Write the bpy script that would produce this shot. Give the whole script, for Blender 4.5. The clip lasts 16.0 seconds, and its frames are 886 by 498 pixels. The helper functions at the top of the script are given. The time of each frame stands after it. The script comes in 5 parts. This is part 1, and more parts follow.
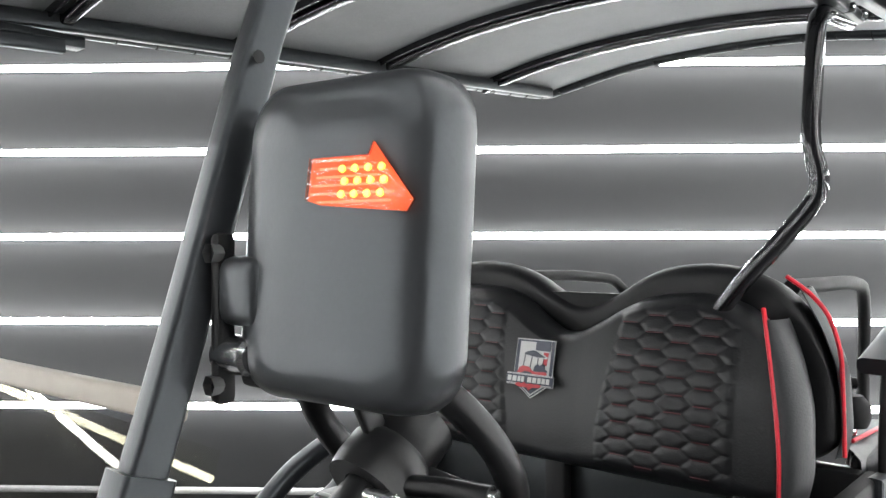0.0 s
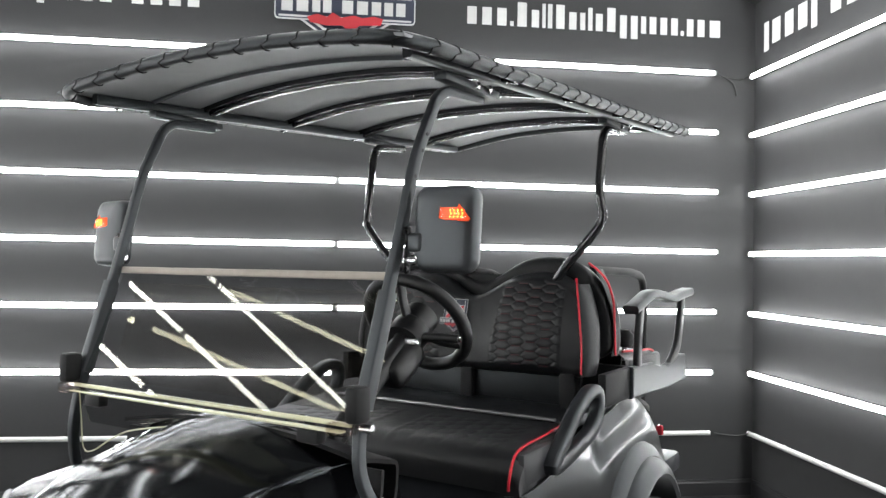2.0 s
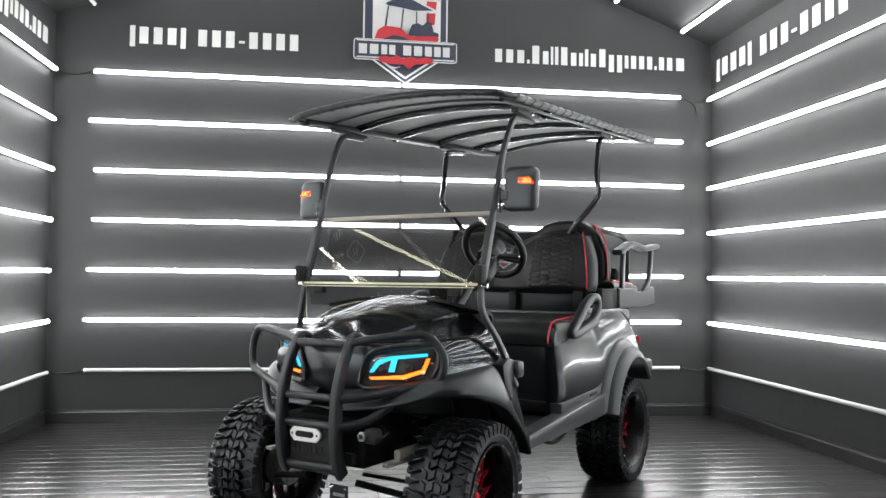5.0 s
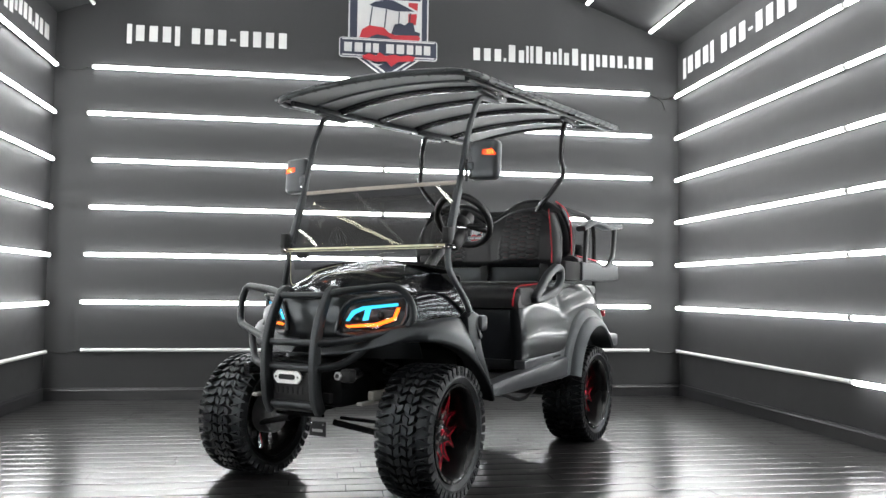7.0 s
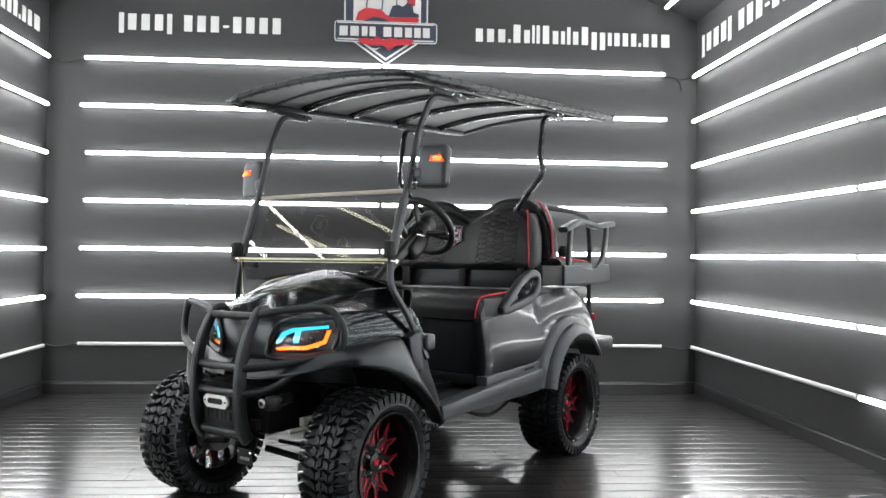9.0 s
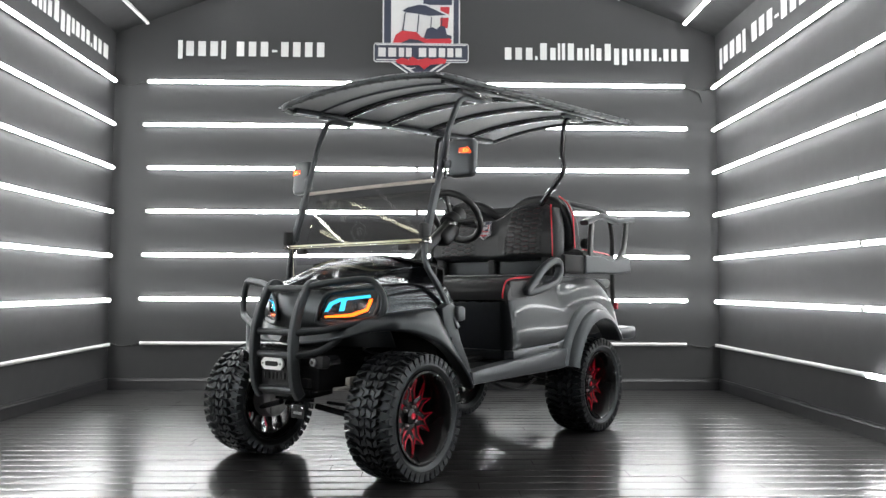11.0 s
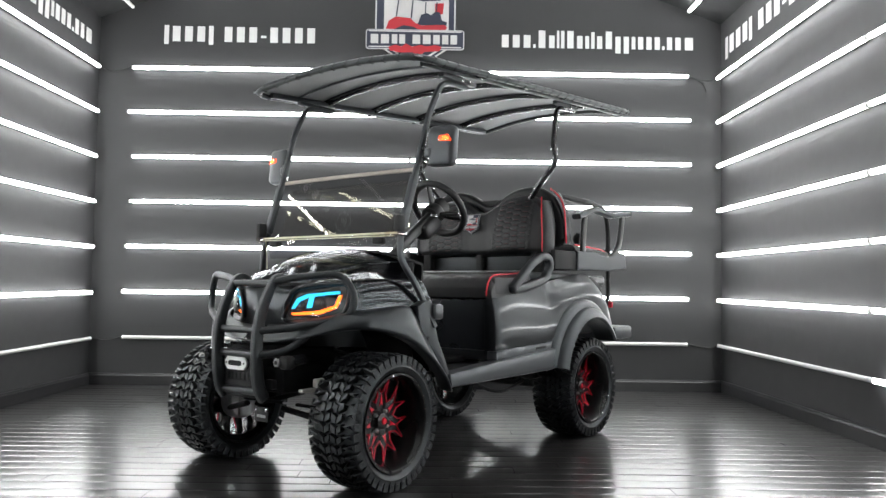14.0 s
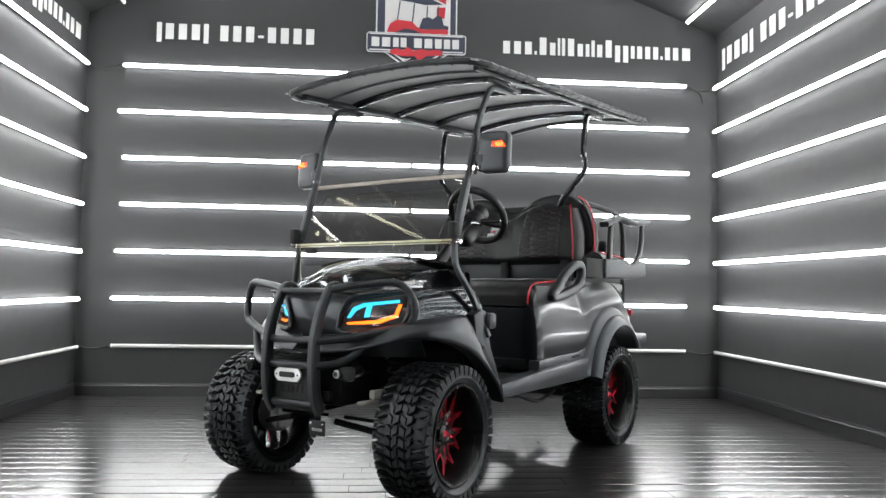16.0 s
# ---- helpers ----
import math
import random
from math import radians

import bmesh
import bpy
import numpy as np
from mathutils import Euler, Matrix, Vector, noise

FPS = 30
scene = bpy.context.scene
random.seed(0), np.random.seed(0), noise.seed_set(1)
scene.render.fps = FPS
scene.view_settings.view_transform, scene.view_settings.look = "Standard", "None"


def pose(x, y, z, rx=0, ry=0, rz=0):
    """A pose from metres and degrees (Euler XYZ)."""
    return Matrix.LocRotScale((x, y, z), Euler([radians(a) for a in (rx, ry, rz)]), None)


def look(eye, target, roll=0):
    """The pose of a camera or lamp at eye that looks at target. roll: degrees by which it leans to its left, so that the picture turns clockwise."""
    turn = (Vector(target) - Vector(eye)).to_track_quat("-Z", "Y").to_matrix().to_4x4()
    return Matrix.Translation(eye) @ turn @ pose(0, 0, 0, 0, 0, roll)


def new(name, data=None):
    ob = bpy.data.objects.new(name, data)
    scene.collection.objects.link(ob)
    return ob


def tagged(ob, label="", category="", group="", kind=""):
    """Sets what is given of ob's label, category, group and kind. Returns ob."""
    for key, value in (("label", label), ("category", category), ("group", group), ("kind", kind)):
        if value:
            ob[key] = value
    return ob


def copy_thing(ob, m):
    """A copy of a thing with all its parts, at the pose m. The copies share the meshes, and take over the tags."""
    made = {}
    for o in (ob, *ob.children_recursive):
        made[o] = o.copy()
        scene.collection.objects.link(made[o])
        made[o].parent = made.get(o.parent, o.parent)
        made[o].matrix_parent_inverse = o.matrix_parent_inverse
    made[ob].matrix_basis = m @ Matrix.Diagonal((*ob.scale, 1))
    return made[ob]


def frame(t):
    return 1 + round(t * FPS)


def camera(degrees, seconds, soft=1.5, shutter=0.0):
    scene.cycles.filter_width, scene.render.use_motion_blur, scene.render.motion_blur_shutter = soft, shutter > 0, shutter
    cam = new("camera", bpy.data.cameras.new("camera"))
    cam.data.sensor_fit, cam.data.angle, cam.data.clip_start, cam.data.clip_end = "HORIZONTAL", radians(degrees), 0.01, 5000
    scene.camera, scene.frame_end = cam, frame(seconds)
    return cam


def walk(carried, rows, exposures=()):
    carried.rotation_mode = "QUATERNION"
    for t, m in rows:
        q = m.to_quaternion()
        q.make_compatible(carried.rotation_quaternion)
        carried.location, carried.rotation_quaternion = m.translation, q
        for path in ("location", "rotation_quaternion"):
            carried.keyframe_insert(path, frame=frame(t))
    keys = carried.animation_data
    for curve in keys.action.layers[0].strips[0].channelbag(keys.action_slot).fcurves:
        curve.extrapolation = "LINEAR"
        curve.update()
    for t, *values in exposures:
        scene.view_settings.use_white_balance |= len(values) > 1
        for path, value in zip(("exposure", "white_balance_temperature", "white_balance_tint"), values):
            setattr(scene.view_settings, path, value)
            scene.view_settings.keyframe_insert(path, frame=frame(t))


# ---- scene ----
cam = camera(58.3, 16.0)
PATH = [
    (0, (0.017, -0.007, 1.478), (-0.057, 1.991, 1.475), -0.1),
    (0.5, (-0.036, -0.320, 1.453), (0.067, 1.678, 1.462), 0.3),
    (1, (-0.117, -0.602, 1.435), (0.113, 1.384, 1.451), 0.5),
    (1.5, (-0.222, -0.912, 1.424), (0.079, 1.065, 1.463), 1.0),
    (2, (-0.281, -1.247, 1.397), (-0.024, 0.736, 1.446), 1.0),
    (2.5, (-0.424, -1.551, 1.379), (-0.180, 0.433, 1.430), 0.4),
    (3, (-0.532, -1.906, 1.348), (-0.310, 0.081, 1.421), 0.8),
    (3.5, (-0.620, -2.185, 1.314), (-0.417, -0.197, 1.406), 0.85),
    (4, (-0.767, -2.404, 1.260), (-0.505, -0.423, 1.347), 0.6),
    (4.2, (-0.826, -2.501, 1.244), (-0.537, -0.523, 1.312), 0.6),
    (6.3, (-0.842, -3.070, 0.840), (-0.590, -1.090, 0.959), 0.7),
    (6.5, (-0.826, -3.099, 0.844), (-0.564, -1.119, 0.960), 0.8),
    (7, (-0.783, -3.140, 0.843), (-0.488, -1.166, 0.964), 0.6),
    (7.5, (-0.755, -3.043, 0.850), (-0.420, -1.074, 0.962), 0.3),
    (8, (-0.717, -2.789, 1.007), (-0.368, -0.821, 1.065), -0.1),
    (8.5, (-0.525, -2.776, 1.071), (-0.269, -0.792, 1.107), 0.3),
    (9, (-0.256, -2.965, 1.065), (-0.112, -0.970, 1.101), 0.7),
    (9.2, (-0.232, -3.060, 1.029), (-0.126, -1.063, 1.053), 0.6),
    (11.3, (-0.231, -3.381, 0.812), (-0.190, -1.385, 0.934), 0.3),
    (11.5, (-0.236, -3.383, 0.820), (-0.194, -1.386, 0.931), 0.5),
    (12, (-0.232, -3.372, 0.817), (-0.201, -1.374, 0.913), 0.7),
    (12.5, (-0.146, -3.310, 0.813), (-0.166, -1.313, 0.916), 0.4),
    (13, (-0.053, -3.250, 0.808), (-0.109, -1.253, 0.913), 0.3),
    (13.5, (-0.007, -3.172, 0.823), (-0.062, -1.176, 0.920), 0.2),
    (14, (-0.078, -3.147, 0.828), (-0.059, -1.150, 0.930), 0.8),
    (14.5, (-0.221, -3.122, 0.816), (-0.139, -1.127, 0.927), 1.5),
    (15, (-0.396, -3.077, 0.826), (-0.286, -1.084, 0.952), 1.4),
    (15.5, (-0.515, -3.046, 0.826), (-0.372, -1.056, 0.959), 1.2),
    (16, (-0.570, -3.051, 0.836), (-0.405, -1.062, 0.953), 0.9),
]
walk(cam, [(t, look(eye, target, roll)) for t, eye, target, roll in PATH], [(0, 0.37), (0.5, 0.18), (1, 0.08), (1.5, 0), (16, 0)])


# ---------------------------------------------------------------- world
world = bpy.data.worlds.new("world")
scene.world = world
world.use_nodes = True
world.node_tree.nodes["Background"].inputs[0].default_value = (0.02, 0.02, 0.022, 1)
world.node_tree.nodes["Background"].inputs[1].default_value = 0.1
TUBE_GLOW = 34


# ---------------------------------------------------------------- materials
def material(name, base, rough=0.5, metal=0.0, vary=0.15, grain=40.0, bump=0.1, coat=0.0, rough_vary=0.04, spec=0.35, tint=(1.0, 1.0, 1.0)):
    """A surface with colour variation at two scales, uneven gloss and fine relief."""
    m = bpy.data.materials.new(name)
    m.use_nodes = True
    nt = m.node_tree
    p = nt.nodes["Principled BSDF"]
    tc = nt.nodes.new("ShaderNodeTexCoord")
    fine, broad = nt.nodes.new("ShaderNodeTexNoise"), nt.nodes.new("ShaderNodeTexNoise")
    fine.inputs["Scale"].default_value, broad.inputs["Scale"].default_value = grain, grain / 14
    fine.inputs["Detail"].default_value = 4
    mix = nt.nodes.new("ShaderNodeMath")
    mix.operation = "ADD"
    nt.links.new(tc.outputs["Object"], fine.inputs["Vector"])
    nt.links.new(tc.outputs["Object"], broad.inputs["Vector"])
    nt.links.new(fine.outputs["Fac"], mix.inputs[0])
    nt.links.new(broad.outputs["Fac"], mix.inputs[1])
    ramp = nt.nodes.new("ShaderNodeMapRange")
    ramp.inputs["From Min"].default_value, ramp.inputs["From Max"].default_value = 0.6, 1.4
    ramp.inputs["To Min"].default_value, ramp.inputs["To Max"].default_value = 1 - vary, 1 + vary
    nt.links.new(mix.outputs[0], ramp.inputs["Value"])
    col = nt.nodes.new("ShaderNodeVectorMath")
    col.operation = "SCALE"
    col.inputs[0].default_value = base
    nt.links.new(ramp.outputs[0], col.inputs["Scale"])
    nt.links.new(col.outputs[0], p.inputs["Base Color"])
    rr = nt.nodes.new("ShaderNodeMapRange")
    rr.inputs["From Min"].default_value, rr.inputs["From Max"].default_value = 0.3, 0.7
    rr.inputs["To Min"].default_value, rr.inputs["To Max"].default_value = max(0.02, rough - rough_vary), min(1, rough + rough_vary)
    nt.links.new(broad.outputs["Fac"], rr.inputs["Value"])
    nt.links.new(rr.outputs[0], p.inputs["Roughness"])
    p.inputs["Metallic"].default_value = metal
    p.inputs["Coat Weight"].default_value = coat
    p.inputs["Coat Roughness"].default_value = 0.06
    p.inputs["Specular IOR Level"].default_value = spec
    p.inputs["Specular Tint"].default_value = (*tint, 1)
    if bump:
        b = nt.nodes.new("ShaderNodeBump")
        b.inputs["Strength"].default_value, b.inputs["Distance"].default_value = bump, 0.002
        nt.links.new(fine.outputs["Fac"], b.inputs["Height"])
        nt.links.new(b.outputs[0], p.inputs["Normal"])
    return m


def glow(name, colour, strength):
    m = bpy.data.materials.new(name)
    m.use_nodes = True
    p = m.node_tree.nodes["Principled BSDF"]
    p.inputs["Base Color"].default_value = (*[min(0.8, c) for c in colour], 1)
    p.inputs["Emission Color"].default_value = (*colour, 1)
    p.inputs["Emission Strength"].default_value = strength
    p.inputs["Roughness"].default_value = 0.4
    return m


def clear(name, tint, rough=0.01, ior=1.49, gloss=(1.0, 1.0, 1.0)):
    """A thin clear sheet: tinted see-through, with mirror gloss by Fresnel."""
    m = bpy.data.materials.new(name)
    m.use_nodes = True
    nt = m.node_tree
    nt.nodes.remove(nt.nodes["Principled BSDF"])
    tr, gl, mx, lw, power, scale = (nt.nodes.new("ShaderNode" + k) for k in ("BsdfTransparent", "BsdfGlossy", "MixShader", "LayerWeight", "Math", "Math"))
    tr.inputs["Color"].default_value = (*tint, 1)
    gl.inputs["Roughness"].default_value = rough
    gl.inputs["Color"].default_value = (*gloss, 1)
    # a thin sheet gleams alike from both sides, the more the flatter one looks at it
    head_on = ((ior - 1) / (ior + 1)) ** 2
    lw.inputs["Blend"].default_value = 0.5
    power.operation, scale.operation = "POWER", "MULTIPLY_ADD"
    power.inputs[1].default_value = 5.0
    scale.inputs[1].default_value, scale.inputs[2].default_value = 1 - head_on, head_on
    nt.links.new(lw.outputs["Facing"], power.inputs[0])
    nt.links.new(power.outputs[0], scale.inputs[0])
    nt.links.new(scale.outputs[0], mx.inputs[0])
    nt.links.new(tr.outputs[0], mx.inputs[1])
    nt.links.new(gl.outputs[0], mx.inputs[2])
    nt.links.new(mx.outputs[0], nt.nodes["Material Output"].inputs["Surface"])
    return m


def plank_material():
    """Near-black hand-scraped boards under a satin lacquer, each a little different."""
    m = material("dark_plank", (0.0115, 0.0107, 0.0107), 0.2, vary=0.3, grain=6, bump=0, rough_vary=0.03, spec=1.0)
    nt = m.node_tree
    p = nt.nodes["Principled BSDF"]
    tc = nt.nodes["Texture Coordinate"]
    info = nt.nodes.new("ShaderNodeObjectInfo")
    mp = nt.nodes.new("ShaderNodeMapping")
    mp.inputs["Scale"].default_value = (0.22, 26, 1)
    add = nt.nodes.new("ShaderNodeVectorMath")
    add.operation = "ADD"
    nt.links.new(tc.outputs["Object"], add.inputs[0])
    nt.links.new(info.outputs["Random"], add.inputs[1])
    nt.links.new(add.outputs[0], mp.inputs["Vector"])
    streak = nt.nodes.new("ShaderNodeTexNoise")
    streak.inputs["Scale"].default_value, streak.inputs["Detail"].default_value = 2.2, 1.5
    nt.links.new(mp.outputs[0], streak.inputs["Vector"])
    p.inputs["Coat Weight"].default_value, p.inputs["Coat Roughness"].default_value = 0.65, 0.28
    b = nt.nodes.new("ShaderNodeBump")
    b.inputs["Strength"].default_value, b.inputs["Distance"].default_value = 0.4, 0.002
    nt.links.new(streak.outputs["Fac"], b.inputs["Height"])
    nt.links.new(b.outputs[0], p.inputs["Normal"])
    nt.links.new(b.outputs[0], p.inputs["Coat Normal"])
    return m


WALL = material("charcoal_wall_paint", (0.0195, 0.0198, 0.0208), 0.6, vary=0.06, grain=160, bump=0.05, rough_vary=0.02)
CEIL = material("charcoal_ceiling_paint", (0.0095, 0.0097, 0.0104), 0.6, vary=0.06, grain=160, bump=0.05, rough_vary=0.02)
BASE = material("charcoal_baseboard_paint", (0.016, 0.016, 0.017), 0.35, vary=0.08, grain=60)
PLANK = plank_material()
SUB = material("floor_joint", (0.002, 0.002, 0.002), 0.9, spec=0.05)
TUBE = glow("lit_tube", (0.985, 1.0, 0.998), TUBE_GLOW)
TUBE_OFF = material("unlit_tube_plastic", (0.5, 0.5, 0.49), 0.35, vary=0.04)
CAP = material("white_cap_plastic", (0.7, 0.7, 0.69), 0.4, vary=0.05)
CABLE = material("black_cable", (0.012, 0.012, 0.012), 0.45)
SIGN_WHITE = material("white_vinyl", (0.45, 0.45, 0.445), 0.45, vary=0.04)
SIGN_NAVY = material("navy_vinyl", (0.024, 0.029, 0.048), 0.4, vary=0.06)
SIGN_RED = material("red_vinyl", (0.36, 0.022, 0.03), 0.4, vary=0.06)
SIGN_BLACK = material("black_vinyl", (0.012, 0.012, 0.014), 0.4, vary=0.06)
SIGN_GREY = material("grey_vinyl", (0.35, 0.36, 0.38), 0.4, vary=0.06)

COOL = (0.88, 0.96, 1.0)
PAINT = material("gloss_black_paint", (0.0016, 0.0017, 0.0021), 0.14, vary=0.1, grain=9, bump=0.0, coat=0.0, rough_vary=0.03, spec=0.6, tint=COOL)
PAINT_SIDE = material("satin_black_paint", (0.0022, 0.0023, 0.0028), 0.3, vary=0.1, grain=9, bump=0.0, coat=0.22, rough_vary=0.01, spec=0.33, tint=COOL)
PAINT_WING = material("gloss_black_wing_paint", (0.0022, 0.0023, 0.0028), 0.14, vary=0.1, grain=9, bump=0.0, rough_vary=0.0, spec=0.5, tint=COOL)
PAINT_NOSE = material("nose_black_paint", (0.0024, 0.0025, 0.0029), 0.3, vary=0.1, grain=9, bump=0.0, rough_vary=0.03, spec=0.7, tint=COOL)
PAINT_SATIN = material("satin_black_plastic", (0.009, 0.0093, 0.0102), 0.34, vary=0.12, grain=300, bump=0.12, tint=COOL)
SHELL = material("satin_charcoal_plastic", (0.025, 0.0257, 0.0275), 0.3, vary=0.08, grain=300, bump=0.04, rough_vary=0.02, spec=0.5, tint=COOL)
POWDER = material("black_powder_coat", (0.008, 0.0083, 0.009), 0.4, vary=0.15, grain=420, bump=0.25, tint=COOL)
GREYTRIM = material("dark_grey_moulded_plastic", (0.037, 0.0385, 0.042), 0.31, vary=0.1, grain=350, bump=0.05, rough_vary=0.0, spec=0.5, tint=COOL)
FENDER = material("satin_black_fender_plastic", (0.0038, 0.004, 0.0048), 0.3, vary=0.1, grain=350, bump=0.0, rough_vary=0.0, spec=0.44, tint=COOL)
FLARE = material("charcoal_flare_plastic", (0.015, 0.0157, 0.0175), 0.34, vary=0.1, grain=350, bump=0.05, rough_vary=0.0, spec=0.4, tint=COOL)
# black seat pod, its base colour lifted to carry the sheen on its front
SEATBOX = material("seat_pod_black_with_sheen", (0.016, 0.0172, 0.02), 0.27, vary=0.1, grain=9, bump=0.0, rough_vary=0.03, spec=0.6, tint=COOL)
GLOSSTUBE = material("gloss_black_tube", (0.008, 0.008, 0.009), 0.12, vary=0.1, coat=0.5, rough_vary=0.04)
RUBBER = material("tyre_rubber", (0.0032, 0.0034, 0.004), 0.38, vary=0.3, grain=90, bump=0.25, spec=0.29, tint=COOL)
RIMBLACK = material("rim_gloss_black", (0.0035, 0.0035, 0.0038), 0.25, vary=0.1, spec=0.3, bump=0.0)
RIMRED = material("rim_red", (0.56, 0.008, 0.03), 0.26, metal=0.6, vary=0.15, grain=30, coat=0.6)
CHROME = material("bright_metal", (0.7, 0.7, 0.7), 0.16, metal=1.0, vary=0.06)
PALE = material("pale_primed_metal", (0.30, 0.29, 0.26), 0.5, vary=0.2, grain=40)
STEEL = material("dull_steel", (0.22, 0.22, 0.22), 0.42, metal=0.9, vary=0.25)
VINYL = material("charcoal_seat_vinyl", (0.0085, 0.0088, 0.0098), 0.4, vary=0.15, grain=260, bump=0.25, spec=0.32)
VINYL_DARK = material("black_seat_vinyl", (0.0055, 0.0056, 0.0062), 0.48, vary=0.15, grain=260, bump=0.2, spec=0.25)
VINYL_SIDE = material("grey_seat_vinyl", (0.019, 0.0198, 0.0215), 0.48, vary=0.12, grain=260, bump=0.3)
PIPING = material("red_piping", (0.5, 0.012, 0.025), 0.4, vary=0.1)
STITCH = material("red_stitch", (0.06, 0.01, 0.013), 0.6, vary=0.2)
CANVAS = material("grey_roof_fabric", (0.205, 0.209, 0.215), 0.7, vary=0.12, grain=240, bump=0.3)
BLACKPLASTIC = material("black_moulded_plastic", (0.0042, 0.0042, 0.0046), 0.36, vary=0.15, grain=200, bump=0.1, spec=0.4)
MATTE = material("matte_black", (0.007, 0.007, 0.0075), 0.6, vary=0.2, grain=90, spec=0.2)
DEEP = material("underbody_black", (0.003, 0.003, 0.0033), 0.75, vary=0.3, grain=60, spec=0.08)
FOAM = material("beige_edge_trim", (0.30, 0.265, 0.23), 0.55, vary=0.1)
AMBER = glow("amber_signal", (1.0, 0.16, 0.01), 5.0)
AMBER_DIM = glow("amber_bead", (1.0, 0.2, 0.025), 9.0)
REDLENS = clear("red_orange_lens", (0.95, 0.62, 0.5), rough=0.12)
AMBER_PLATE = glow("lit_amber_back_plate", (1.0, 0.17, 0.055), 0.3)
RIB = glow("pale_lens_rib", (1.0, 0.42, 0.25), 0.55)
CYAN = glow("cyan_running_light", (0.03, 0.55, 0.95), 2.2)
LAMPGLASS = material("lamp_reflector", (0.07, 0.035, 0.05), 0.2, metal=0.9, vary=0.4, grain=70, bump=0.6)
BUMPER = material("white_powder_coat", (0.78, 0.78, 0.77), 0.4, vary=0.06)
# clear acrylic edges: the yellowish light they catch is put into the base colour
EDGE = material("edge_glow_acrylic", (0.5, 0.49, 0.33), 0.2, vary=0.15, grain=30, coat=0.4)
SMOKE2 = clear("yellowed_acrylic", (0.93, 0.925, 0.90), gloss=(0.95, 0.9, 0.6), ior=1.6)
SMOKE = clear("smoked_acrylic", (0.55, 0.55, 0.57), gloss=(0.72, 0.70, 0.60))
CLEARLENS = clear("clear_lens", (0.9, 0.85, 0.83), gloss=(0.4, 0.38, 0.37))
TAIL = material("red_tail_lens", (0.34, 0.02, 0.03), 0.15, vary=0.1, coat=0.5)
MIRROR = material("mirror_glass", (0.85, 0.85, 0.86), 0.03, metal=1.0, vary=0.01, bump=0, rough_vary=0.01)


# ---------------------------------------------------------------- mesh helpers
def link(name, bm, mat, smooth=True):
    me = bpy.data.meshes.new(name)
    bmesh.ops.recalc_face_normals(bm, faces=bm.faces)
    bm.to_mesh(me)
    bm.free()
    me.materials.append(mat)
    if smooth:
        me.shade_smooth()
        me.set_sharp_from_angle(angle=radians(38))
    return new(name, me)


def part(name, bm, mat, parent, label="", smooth=True):
    """One mesh object under a thing or a part."""
    ob = link(name, bm, mat, smooth)
    ob.parent = parent
    return tagged(ob, label) if label else ob


def empty(name, m=None, parent=None):
    ob = new(name)
    ob.empty_display_size = 0.1
    if m is not None:
        ob.matrix_basis = m
    if parent:
        ob.parent = parent
    return ob


def box(size, at=(0, 0, 0), bevel=0.0, m=None, segments=2, bm=None):
    bm = bm or bmesh.new()
    out = bmesh.ops.create_cube(bm, size=1, matrix=(m or Matrix()) @ Matrix.Translation(at) @ Matrix.Diagonal((*size, 1)))
    if bevel:
        edges = list({e for v in out["verts"] for e in v.link_edges})
        bmesh.ops.bevel(bm, geom=edges, offset=bevel, segments=segments, affect="EDGES", profile=0.5)
    return bm


def curve(points, steps=6, closed=False):
    """A smooth line through the points (Catmull-Rom)."""
    ps = [Vector(p) for p in points]
    n, out = len(ps), []
    for i in range(n if closed else n - 1):
        a, b, c, d = (ps[k % n] if closed else ps[min(max(k, 0), n - 1)] for k in (i - 1, i, i + 1, i + 2))
        for s in range(steps):
            t = s / steps
            out.append(0.5 * (2 * b + (c - a) * t + (2 * a - 5 * b + 4 * c - d) * t * t + (3 * b - a - 3 * c + d) * t ** 3))
    return out if closed else out + [ps[-1]]


def rounded(points, r, steps=4, closed=False):
    """A polyline with its corners rounded by about r."""
    ps = [Vector(p) for p in points]
    n, out = len(ps), []
    for i, p in enumerate(ps):
        if not closed and i in (0, n - 1):
            out.append(p)
            continue
        a, b = ps[i - 1] - p, ps[(i + 1) % n] - p
        q = min(r, a.length * 0.49, b.length * 0.49)
        s, e = p + a.normalized() * q, p + b.normalized() * q
        for k in range(steps + 1):
            t = k / steps
            out.append(s * (1 - t) ** 2 + p * 2 * t * (1 - t) + e * t * t)
    return out


def sweep(path, section, closed=False, bm=None, up=(0, 0, 1)):
    """Carry a closed 2D section along a path of points."""
    bm = bm or bmesh.new()
    n, rings, side = len(path), [], None
    for i, p in enumerate(path):
        a = path[(i - 1) % n] if closed or i else p
        b = path[(i + 1) % n] if closed or i < n - 1 else p
        t = (Vector(b) - Vector(a)).normalized()
        if side is None:
            side = t.cross(Vector(up))
            if side.length < 1e-3:
                side = t.cross(Vector((0, 1, 0)))
        side = (side - t * side.dot(t)).normalized()
        nor = side.cross(t)
        rings.append([bm.verts.new(Vector(p) + side * x + nor * y) for x, y in section])
    k = len(section)
    for i in range(n if closed else n - 1):
        r, s = rings[i], rings[(i + 1) % n]
        for j in range(k):
            bm.faces.new((r[j], r[(j + 1) % k], s[(j + 1) % k], s[j]))
    if not closed:
        bm.faces.new(rings[0])
        bm.faces.new(rings[-1][::-1])
    return bm


def circle(r, n=10, sx=1.0):
    return [(r * sx * math.cos(2 * math.pi * k / n), r * math.sin(2 * math.pi * k / n)) for k in range(n)]


